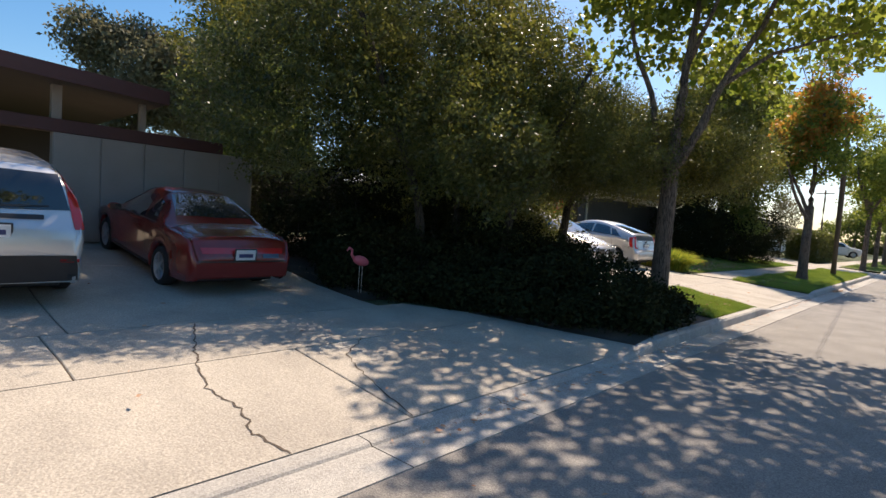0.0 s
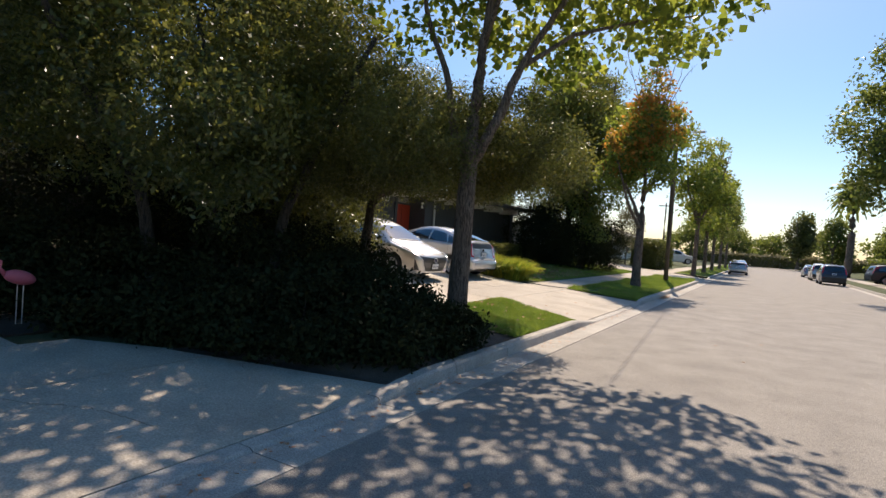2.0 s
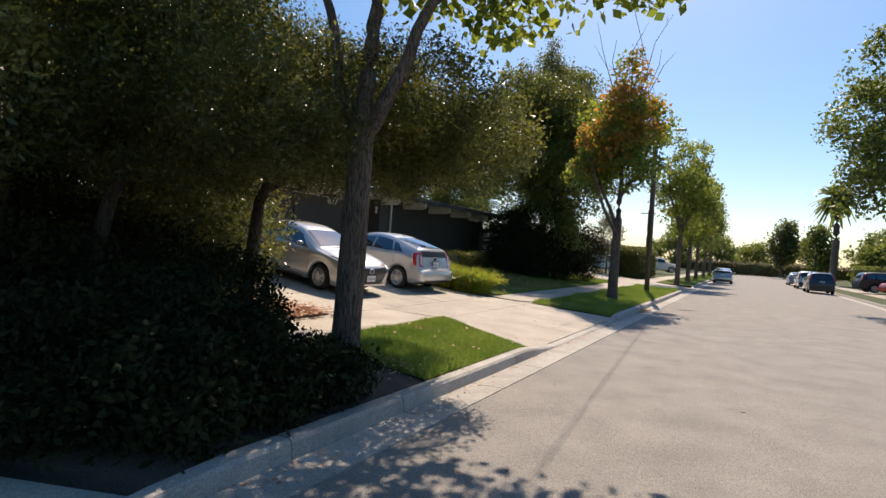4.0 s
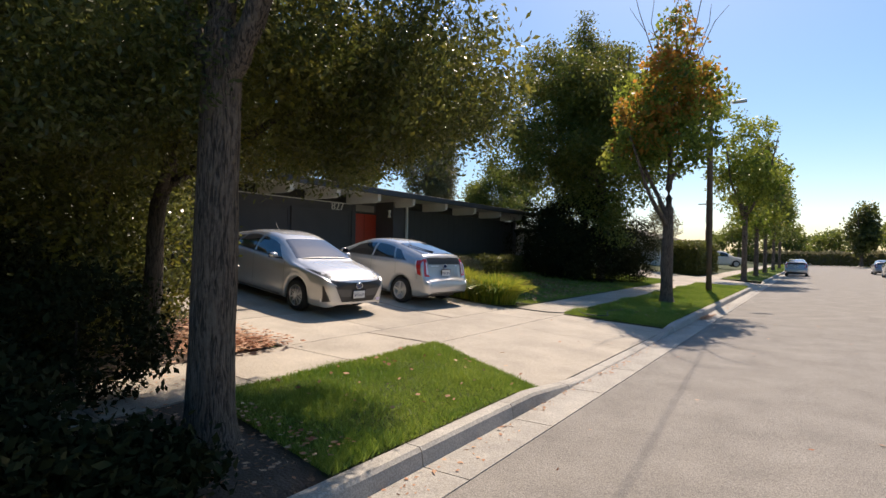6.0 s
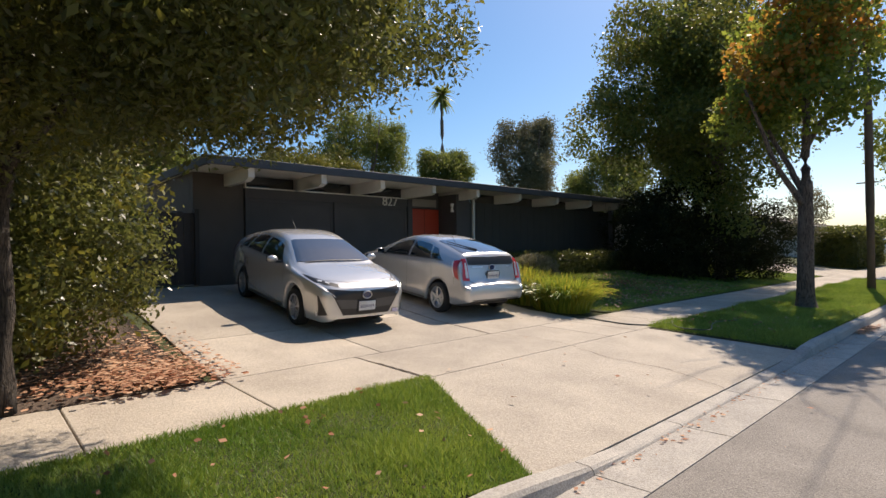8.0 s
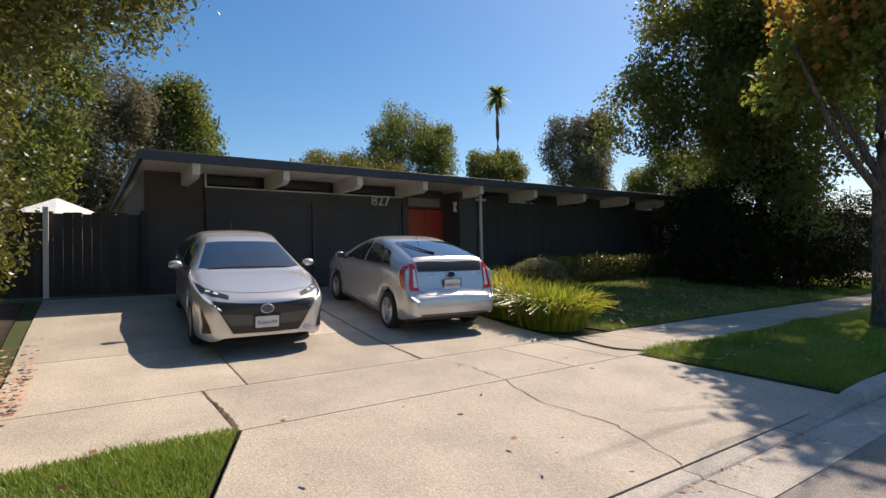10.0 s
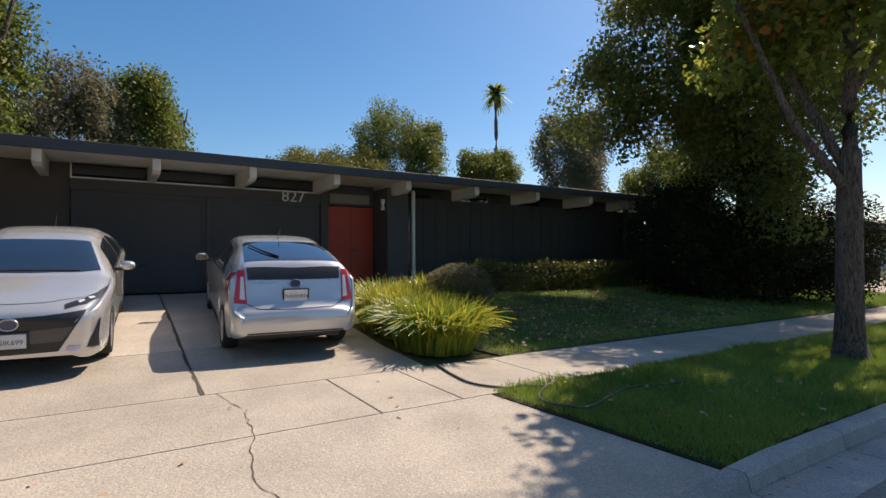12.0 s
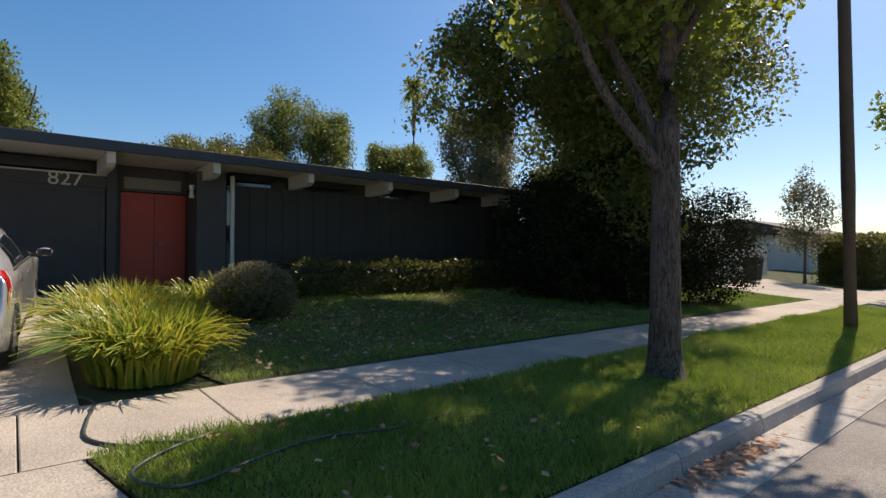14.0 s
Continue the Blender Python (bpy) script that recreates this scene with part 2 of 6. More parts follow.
def tube_bm(points, radii, seg=10, bm=None, wobble=0.0, rng=None):
    bm = bm or bmesh.new()
    rings = []
    for i, p in enumerate(points):
        p = Vector(p)
        a = Vector(points[max(i - 1, 0)])
        b = Vector(points[min(i + 1, len(points) - 1)])
        q = (b - a).normalized().to_track_quat("Z", "Y").to_matrix()
        ring = []
        for s in range(seg):
            th = 2 * math.pi * s / seg
            r = radii[i] * (1 + (rng.uniform(-wobble, wobble) if rng else 0))
            ring.append(bm.verts.new(p + q @ Vector((r * math.cos(th), r * math.sin(th), 0))))
        rings.append(ring)
    for r0, r1 in zip(rings, rings[1:]):
        for s in range(seg):
            bm.faces.new((r0[s], r0[(s + 1) % seg], r1[(s + 1) % seg], r1[s]))
    bm.faces.new(rings[0][::-1])
    bm.faces.new(rings[-1])
    return bm


def empty(name, x=0, y=0, z=0, rz=0):
    ob = new(name)
    ob.empty_display_size = 0.1
    ob.matrix_world = pose(x, y, z, 0, 0, rz)
    return ob


def lettering(name, text, size, depth, m, material, parent=None):
    cu = bpy.data.curves.new(name, "FONT")
    cu.body, cu.size, cu.extrude, cu.align_x, cu.align_y = text, size, depth, "CENTER", "CENTER"
    tmp = bpy.data.objects.new(name, cu)
    scene.collection.objects.link(tmp)
    me = bpy.data.meshes.new_from_object(tmp.evaluated_get(bpy.context.evaluated_depsgraph_get()))
    bpy.data.objects.remove(tmp)
    me.materials.clear()
    me.materials.append(material)
    ob = new(name, me)
    if parent:
        ob.parent = parent
    ob.matrix_local = m
    return ob


KERB_X, WALK_IN, WALK_OUT, RIGHT_KERB = -2.87, -5.28, -6.75, 6.7
PROFILE_X = [-300.0, -13.5, -10.6, -8.0, -6.75, -5.28, -3.02]
PROFILE_Z = [1.15, 0.97, 0.69, 0.36, 0.275, 0.24, 0.15]


def gz(x, low=False):
    """Height of the ground on the house side; low: where the kerb is dropped."""
    if low and x > WALK_IN:
        return float(np.interp(x, [WALK_IN, -3.02], [0.24, 0.035]))
    return float(np.interp(x, PROFILE_X, PROFILE_Z))


# ---- ground, road, kerbs ----
def strip(name, xs, zs, y0, y1, material, step=None):
    """A sheet with one cross-section, running along y."""
    ys = [y0, y1] if not step else list(np.arange(y0, y1, step)) + [y1]
    verts = [(x, y, z) for y in ys for x, z in zip(xs, zs)]
    w = len(xs)
    faces = [(j * w + i, j * w + i + 1, (j + 1) * w + i + 1, (j + 1) * w + i) for j in range(len(ys) - 1) for i in range(w - 1)]
    return mesh_ob(name, verts, faces, material)


g_x = [-900.0] + PROFILE_X[1:-1] + [-3.1, -2.3, 2.0, 6.2, 6.9, 12.0, 900.0]
g_z = [1.1] + [z - 0.035 for z in PROFILE_Z[1:-1]] + [-0.12, -0.12, -0.1, -0.12, -0.12, 0.24, 0.6]
tagged(strip("ground", g_x, g_z, -300, 900, TURF), "bare turf and earth reaching the horizon", "ground", kind="structure")
tagged(strip("road", [-2.42, -1.0, 2.0, 5.0, 6.27], [0.012, 0.045, 0.085, 0.05, 0.012], -60, 160, ASPHALT, 4.0), "sunlit grey-brown asphalt street", "road", kind="structure")


def kerb_h(y):
    return float(np.interp(y, [-9, 7.3, 8.4, 14.3, 15.5, 20.3, 21.5, 39, 40, 47, 48.2, 300], [0.035, 0.035, 0.16, 0.16, 0.03, 0.03, 0.16, 0.16, 0.03, 0.03, 0.16, 0.16]))


kerb = tagged(strip("kerb", [-3.0, -2.9], [-0.06, -0.06], -20, 130, JOINT), "pale concrete kerb and gutter of the street", "kerb", kind="structure")
GUT = 1.52
for k in range(-8, 80):
    ya, yb = k * GUT + 0.006, (k + 1) * GUT - 0.006
    verts, faces = [], []
    cuts = np.linspace(ya, yb, 4)
    for y in cuts:
        h = kerb_h(y)
        b = min(0.03, h * 0.3)
        verts += [(-2.83, y, -0.1), (-2.845, y, 0.0), (KERB_X + 0.005, y, h - b), (KERB_X - 0.02, y, h), (-3.02, y, h), (-3.02, y, -0.1)]
    for j in range(3):
        for i in range(5):
            faces.append((j * 6 + i, (j + 1) * 6 + i, (j + 1) * 6 + i + 1, j * 6 + i + 1))
    faces += [tuple(range(5, -1, -1)), tuple(18 + i for i in range(6))]
    o = mesh_ob("kerb_stone", verts, faces, KERB_CON)
    o.parent = kerb
    v2 = [(-2.84, ya, -0.1), (-2.84, ya, 0.012), (-2.42, ya, 0.022), (-2.42, ya, -0.1), (-2.84, yb, -0.1), (-2.84, yb, 0.012), (-2.42, yb, 0.022), (-2.42, yb, -0.1)]
    o = mesh_ob("gutter_slab", v2, [(1, 2, 6, 5), (0, 1, 5, 4), (2, 3, 7, 6), (0, 3, 2, 1), (4, 5, 6, 7)], KERB_CON)
    o.parent = kerb
kerb_r = tagged(strip("kerb_far_side", [6.68, 6.72, 6.84], [0.0, 0.15, 0.15], -60, 160, KERB_CON, 8.0), "concrete kerb across the street", "kerb", kind="structure")
tagged(strip("gutter_far_side", [6.25, 6.69], [0.016, 0.006], -60, 160, KERB_CON, 8.0), "concrete gutter across the street", "gutter", kind="structure")
tagged(strip("pavement_far_side", [8.4, 9.9], [0.2, 0.22], -60, 160, CONCRETE, 8.0), "concrete pavement across the street", "pavement", kind="structure")
tagged(strip("verge_far_side", [6.83, 8.4], [0.15, 0.195], -60, 160, TURF, 8.0), "mown grass verge across the street", "lawn", kind="structure")
tagged(strip("lawn_far_side", [9.9, 14, 22], [0.215, 0.4, 0.7], -60, 160, TURF, 8.0), "front lawns across the street", "lawn", kind="structure")


def slab(parent, corners, top=0.0, low=False):
    """A slab with four plan corners, lying on the sloping ground, cut where the slope changes."""
    (ax, ay), (bx, by), (cx, cy), (dx, dy) = corners  # a,b near edge; c,d far edge (a-d and b-c run along x)
    g = 0.007
    fr = sorted({0.0, 1.0} | {round((px - ax) / (dx - ax), 4) for px in PROFILE_X if min(ax, dx) < px < max(ax, dx)})
    sx = 1 if dx > ax else -1
    verts, n = [], len(fr)
    for f in fr:
        x = ax + (dx - ax) * f
        x += g * sx if f == 0 else (-g * sx if f == 1 else 0)
        ya, yb = ay + (dy - ay) * f + g, by + (cy - by) * f - g
        z = gz(x, low) + top
        verts += [(x, ya, z - 0.1), (x, ya, z - 0.006), (x, ya + 0.008, z), (x, yb - 0.008, z), (x, yb, z - 0.006), (x, yb, z - 0.1)]
    faces = [(j * 6 + i, j * 6 + i + 1, (j + 1) * 6 + i + 1, (j + 1) * 6 + i) for j in range(n - 1) for i in range(5)]
    faces += [tuple(range(6)), tuple((n - 1) * 6 + i for i in range(5, -1, -1))]
    o = mesh_ob("slab", verts, faces, CONCRETE)
    o.parent = parent
    return o


def paving(name, label, x0, x1, y0, y1, category="pavement"):
    xs = [x for x in [x0] + sorted(PROFILE_X) + [x1] if x0 <= x <= x1]
    return tagged(strip(name, xs, [gz(x, True) - 0.04 for x in xs], y0, y1, JOINT), label, category, kind="structure")


drive1 = paving("driveway_1", "cracked pale concrete driveway with dirt joints", -13.4, -3.02, -9, 8.2, "driveway")
for ya, yb in ((-9, -5.2), (-5.2, -1.6), (-1.6, 3.6), (3.6, 8.2)):
    slab(drive1, [(-3.03, ya), (-3.03, yb), (-4.86, min(yb, 7.3)), (-4.86, ya)], low=True)
for ya, yb in ((-9, -4.6), (-4.6, -1.4), (-1.4, 1.66), (1.66, 7.2)):
    slab(drive1, [(-4.86, ya), (-4.86, yb), (-6.28, min(yb, 6.4)), (-6.28, ya)], low=True)
for ya, yb in ((-9, -4.6), (-4.6, -1.4), (-1.4, 1.9), (1.9, 5.9)):
    slab(drive1, [(-6.28, ya), (-6.28, yb), (-9.6, yb), (-9.6, ya)])
    slab(drive1, [(-9.6, ya), (-9.6, yb), (-13.3, yb), (-13.3, ya)])

drive2 = paving("driveway_2", "broad pale concrete driveway with dark joints", -13.3, -3.02, 13.9, 21.6, "driveway")
slab(drive2, [(-3.03, 14.75), (-3.03, 21.45), (-5.28, 20.9), (-5.28, 15.68)], low=True)
for ya, yb in ((13.9, 16.1), (16.1, 18.345), (18.355, 21.0)):
    slab(drive2, [(-6.75, ya), (-6.75, yb), (-8.7, yb + 0.03), (-8.7, ya + 0.03)])
    slab(drive2, [(-8.7, ya + 0.03), (-8.7, yb + 0.03), (-13.35, yb + 0.1), (-13.35, ya + 0.1)])
side = paving("pavement", "pale concrete pavement slabs along the verge", WALK_OUT, WALK_IN, 6.2, 140)
ys = [9.3, 10.85, 12.42, 13.9, 15.65, 19.65, 20.55, 22.0] + [22.0 + 1.52 * i for i in range(1, 60)]
for ya, yb in zip(ys, ys[1:]):
    slab(side, [(WALK_IN, ya), (WALK_IN, yb), (WALK_OUT, yb), (WALK_OUT, ya)], 0.0)
path3 = paving("driveway_3", "pale concrete driveway of the white house", -11.0, -3.02, 40, 49, "driveway")
slab(path3, [(-3.03, 40.5), (-3.03, 46.6), (-5.28, 46.2), (-5.28, 41)], low=True)
slab(path3, [(-6.75, 41), (-6.75, 44), (-11, 44), (-11, 41)])
slab(path3, [(-6.75, 44), (-6.75, 48), (-11, 48), (-11, 44)])


def crack(name, pts, width=0.014, seed=1):
    rng = random.Random(seed)
    fine = []
    for (ax, ay), (bx, by) in zip(pts, pts[1:]):
        for i in range(9):
            f = i / 9
            fine.append((ax + (bx - ax) * f + rng.uniform(-0.02, 0.02), ay + (by - ay) * f + rng.uniform(-0.02, 0.02)))
    fine.append(pts[-1])
    verts, faces = [], []
    for i, (x, y) in enumerate(fine):
        a, b = fine[max(i - 1, 0)], fine[min(i + 1, len(fine) - 1)]
        t = Vector((b[0] - a[0], b[1] - a[1])).normalized()
        w = width * rng.uniform(0.3, 1.0) / 2
        verts += [(x - t.y * w, y + t.x * w, gz(x, True) + 0.0045), (x + t.y * w, y - t.x * w, gz(x, True) + 0.0045)]
    for i in range(len(fine) - 1):
        faces.append((2 * i, 2 * i + 1, 2 * i + 3, 2 * i + 2))
    return mesh_ob(name, verts, faces, JOINT)


for i, (p, d, w) in enumerate([
        ([(-6.2, 3.1), (-5.3, 2.75), (-4.86, 2.6), (-4.3, 2.45), (-3.8, 2.52), (-3.4, 2.42), (-3.04, 2.5)], drive1, 0.026),
        ([(-4.86, 4.5), (-4.5, 4.0), (-3.9, 3.8), (-3.04, 3.62)], drive1, 0.02),
        ([(-6.75, 18.45), (-6.0, 18.6), (-5.3, 18.5), (-4.6, 18.35), (-3.8, 18.5), (-3.05, 18.3)], drive2, 0.012),
        ([(-5.28, 15.66), (-5.9, 15.68), (-6.75, 15.64)], drive2, 0.035),
        ([(-6.75, 18.35), (-8.0, 18.36), (-9.4, 18.38), (-11.2, 18.4), (-13.2, 18.44)], drive2, 0.04),
        ([(-4.7, 5.2), (-4.2, 5.6), (-3.6, 5.8)], drive1, 0.008)]):
    crack("crack", p, w, i + 3).parent = d


# ---- house with the red door ----
wall2 = tagged(bm_ob("wall_house_2", box_bm(-13.75, -13.55, 15.72, 16.9, 0.9, 3.46), BROWN), "dark brown painted house wall", "wall", kind="structure")
house2 = tagged(empty("mid_century_house", -13.5, 24, 1.0), "low charcoal mid-century house with cream roof beams and a red door", "house")
HX = -13.45


def hp(name, b, material, parent=house2, label=""):
    ob = part(name, b, material, parent, label)
    ob.matrix_parent_inverse = parent.matrix_world.inverted()
    return ob


garage = hp("garage_wall", box_bm(HX - 0.25, HX, 16.9, 21.96, 3.06, 3.29, 0.004), CHARCOAL)
for ya, yb in ((16.92, 19.36), (19.46, 21.94)):
    b = box_bm(HX - 0.16, HX - 0.05, ya, yb, 0.98, 3.06, 0.004)
    gd = hp("garage_door", b, CHARCOAL, label="charcoal flat panel garage door")
    hp("stile", box_bm(HX - 0.05, HX - 0.03, ya, ya + 0.09, 0.98, 3.06, 0.003), CHARCOAL, gd)
    hp("stile", box_bm(HX - 0.05, HX - 0.03, yb - 0.09, yb, 0.98, 3.06, 0.003), CHARCOAL, gd)
    hp("top_rail", box_bm(HX - 0.05, HX - 0.03, ya + 0.09, yb - 0.09, 2.96, 3.06, 0.003), CHARCOAL, gd)
    hp("handle", box_bm(HX - 0.05, HX - 0.01, (ya + yb) / 2 - 0.07, (ya + yb) / 2 + 0.07, 1.55, 1.58, 0.006), BLACK, gd)
hp("post", box_bm(HX - 0.1, HX + 0.03, 19.36, 19.46, 0.98, 3.06, 0.005), CHARCOAL)
hp("post", box_bm(HX - 0.2, HX + 0.02, 21.96, 22.14, 0.98, 3.62, 0.005), CHARCOAL)
clere = hp("clerestory_window", box_bm(HX - 0.14, HX - 0.12, 16.92, 21.94, 3.3, 3.62), DARK_GLASS, label="dark clerestory glass strip")
for z in (3.29, 3.6):
    hp("window_frame", box_bm(HX - 0.1, HX + 0.012, 16.9, 21.96, z, z + 0.03, 0.003), TRIM, clere)
for y in (16.9, 18.28, 20.02, 21.93):
    hp("window_frame", box_bm(HX - 0.1, HX + 0.01, y, y + 0.03, 3.32, 3.6, 0.003), TRIM, clere)
# entry
hp("entry_wall", box_bm(HX - 0.5, HX - 0.3, 22.14, 23.52, 3.06, 3.62), CHARCOAL)
# flat taupe stands in for the soffit mirrored in the glass
hp("transom", box_bm(HX - 0.3, HX - 0.285, 22.3, 23.4, 3.12, 3.36), TAUPE, label="transom glass above the door, beige soffit reflection painted in")
hp("entry_wall", box_bm(HX - 0.5, HX - 0.22, 22.14, 22.23, 0.98, 3.06), CHARCOAL)
door = hp("door", box_bm(HX - 0.34, HX - 0.28, 22.24, 23.5, 1.0, 3.04, 0.006), RED_DOOR, label="red-orange painted double front door")
hp("door_gap", box_bm(HX - 0.28, HX - 0.276, 22.865, 22.875, 1.0, 3.04), DARK, door)
b = bmesh.new()
bmesh.ops.create_uvsphere(b, u_segments=12, v_segments=8, radius=0.04, matrix=pose(HX - 0.23, 22.97, 1.95))
hp("door_knob", b, ALLOY, door)
hp("entry_pier", box_bm(HX - 0.5, HX + 0.55, 23.52, 24.12, 0.95, 3.5, 0.006), CHARCOAL, label="dark wing wall beside the entry")
hp("side_light", box_bm(HX + 0.3, HX + 0.32, 24.13, 24.3, 1.1, 3.3), DARK_GLASS, label="narrow window beside the entry pier")
sc = hp("wall_lamp", tube_bm([(HX + 0.42, 23.45, 2.93), (HX + 0.42, 23.45, 3.02), (HX + 0.42, 23.45, 3.06), (HX + 0.42, 23.45, 3.1), (HX + 0.42, 23.45, 3.2)], [0.06, 0.045, 0.03, 0.045, 0.06], 14), TRIM, label="white hourglass wall lamp")
hp("downspout", box_bm(HX + 0.56, HX + 0.64, 24.2, 24.28, 1.0, 3.45, 0.012), TRIM, label="cream downspout")
# right wing with vertical board grooves
wing = hp("wing_wall", box_bm(HX - 0.05, HX + 0.27, 24.12, 33.75, 0.85, 3.3), WING, label="dark green-black board wall")
for i in range(24):
    y = 24.34 + i * 0.39
    hp("siding_board", box_bm(HX + 0.27, HX + 0.288, y, y + 0.38, 0.95, 3.3, 0.004), WING, wing)
hp("post", box_bm(-12.52, -12.38, 32.1, 32.24, 0.85, 3.46, 0.006), CHARCOAL)
hp("wing_clerestory", box_bm(HX - 0.02, HX + 0.22, 24.3, 33.75, 3.3, 3.62), DARK_GLASS)
hp("end_wall", box_bm(-24.0, -13.5, 33.5, 33.75, 0.85, 3.6), WING)
hp("end_wall", box_bm(-24.0, -13.76, 15.72, 15.95, 0.9, 3.6), BROWN)
hp("back_wall", box_bm(-24.2, -24.0, 15.72, 33.75, 0.85, 3.6), BROWN)
hp("wall_head", box_bm(-13.75, -13.56, 15.72, 16.9, 3.46, 3.62), BROWN)
# roof with soffit, fascia and beams
rf = hp("roof", box_bm(-24.6, -11.98, 15.55, 34.0, 3.64, 3.7), GRAVEL)
hp("soffit", box_bm(-24.5, -12.02, 15.6, 33.95, 3.6, 3.637), TRIM, label="cream painted soffit boards")
for x0, x1, y0, y1 in ((-12.02, -11.95, 15.5, 34.05), (-24.65, -24.55, 15.5, 34.05), (-24.55, -12.02, 15.5, 15.57), (-24.55, -12.02, 33.98, 34.05)):
    hp("fascia", box_bm(x0, x1, y0, y1, 3.56, 3.75, 0.006), FASCIA)
for y in (16.5, 18.3, 20.05, 21.87, 23.7, 25.75, 27.9, 30.1, 32.17):
    b = bmesh.new()
    prof = [(-14.6, 3.3), (-12.28, 3.3), (-12.1, 3.36), (-12.1, 3.598), (-14.6, 3.598)]
    lo = [b.verts.new((x, y - 0.07, z)) for x, z in prof]
    hi = [b.verts.new((x, y + 0.07, z)) for x, z in prof]
    b.faces.new(lo)
    b.faces.new(hi[::-1])
    for i in range(5):
        b.faces.new((lo[i], lo[(i + 1) % 5], hi[(i + 1) % 5], hi[i]))
    hp("beam", b, TRIM, label="cream roof beam end")
num = lettering("house_number", "827", 0.38, 0.012, Matrix(((0, 0, 1, HX + 0.012), (1, 0, 0, 21.28), (0, 1, 0, 3.175), (0, 0, 0, 1))), TRIM)
tagged(num, "cream house number on the charcoal garage wall", "house number")

# side fence and gate by the garage
fen = tagged(empty("side_fence", -13.2, 15, 1.0), "dark weathered plank fence and gate", "fence")
for i in range(61):
    y = 6.4 + i * 0.1525
    hp("board", box_bm(-13.2, -13.175, y, y + 0.1515, 1.02, 2.62 + 0.02 * math.sin(i * 2.3), 0.004), FENCE, fen)
hp("post", box_bm(-13.17, -13.08, 14.02, 14.11, 1.0, 2.72, 0.006), TRIM, fen, "pale gate post")
hp("post", box_bm(-13.17, -13.08, 11.6, 11.7, 1.0, 2.7, 0.006), FENCE, fen)
hp("post", box_bm(-13.3, -13.1, 15.62, 15.715, 1.0, 2.7, 0.006), FENCE, fen)
hp("rail", box_bm(-13.24, -13.2, 6.4, 15.7, 1.3, 1.39), FENCE, fen)
umb = tagged(empty("patio_umbrella", -17.5, 14.1, 1.05), "closed-in white canvas patio umbrella behind the fence", "umbrella")
b = bmesh.new()
bmesh.ops.create_cone(b, segments=8, radius1=1.35, radius2=0.05, depth=0.55, cap_ends=True, matrix=pose(-17.5, 14.1, 3.05))
hp("canopy", b, CANVAS, umb)
hp("pole", tube_bm([(-17.5, 14.1, 1.05), (-17.5, 14.1, 3.35)], [0.025, 0.025]), ALLOY, umb)

# ---- first house: carport ----
house1 = tagged(empty("carport_house", -12, 1, 1.0), "taupe carport house with a maroon roof edge", "house")


def roof1(y):
    return 3.86 - 0.045 * y


for nm, x0, x1, t0, t1, m1 in (("fascia", -10.9, -10.82, -0.22, 0.03, MAROON), ("roof", -20, -10.9, -0.03, 0.0, GRAVEL), ("soffit", -20, -10.9, -0.2, -0.035, BROWN)):
    v = [(x, y, roof1(y) + t) for y in (-8, 4.3) for x, t in ((x0, t0), (x1, t0), (x1, t1), (x0, t1))]
    o = mesh_ob(nm, v, [(0, 1, 5, 4), (1, 2, 6, 5), (2, 3, 7, 6), (3, 0, 4, 7), (0, 3, 2, 1), (4, 5, 6, 7)], m1)
    o.parent = house1
    o.matrix_parent_inverse = house1.matrix_world.inverted()
hp("header_beam", box_bm(-11.6, -11.38, -8, 5.6, 2.72, 2.95, 0.006), MAROON, house1)
w1 = hp("wall", box_bm(-11.62, -11.42, 2.62, 6.3, 0.8, 2.72), TAUPE, house1)
for i in range(5):
    hp("panel", box_bm(-11.42, -11.395, 2.63 + i * 0.73, 2.63 + i * 0.73 + 0.715, 0.85, 2.715, 0.006), TAUPE, w1)
hp("post", box_bm(-11.62, -11.44, 2.6, 2.75, 2.95, 3.6, 0.005), TAUPE, house1)
hp("post", box_bm(-11.6, -11.45, 4.0, 4.1, 2.95, 3.5, 0.005), TAUPE, house1)
hp("post", box_bm(-11.6, -11.42, -7.9, -7.7, 0.75, 4.0, 0.005), TAUPE, house1)
hp("back_wall", box_bm(-18.2, -18.0, -8, 6.3, 0.8, 3.6), BROWN, house1)
hp("side_wall", box_bm(-18.0, -11.62, 6.1, 6.3, 0.8, 2.72), TAUPE, house1)
hp("side_wall", box_bm(-18.0, -11.62, -8.2, -8.0, 0.8, 4.0), TAUPE, house1)

# ---- white house further on ----
house3 = tagged(empty("white_house", -12, 40, 0.95), "white stucco garage and low wall", "house")
hp("garage_wall", box_bm(-17, -11.0, 36.5, 44.6, 0.85, 2.9), WHITE, house3)
hp("garage_door", box_bm(-11.0, -10.96, 40.6, 43.8, 0.93, 2.5, 0.01), WHITE, house3)
hp("roof", box_bm(-17.4, -10.6, 36.2, 44.9, 2.9, 3.08, 0.02), FASCIA, house3)
hp("wall", box_bm(-11.05, -10.9, 44.6, 49, 0.85, 2.25), WHITE, house3)
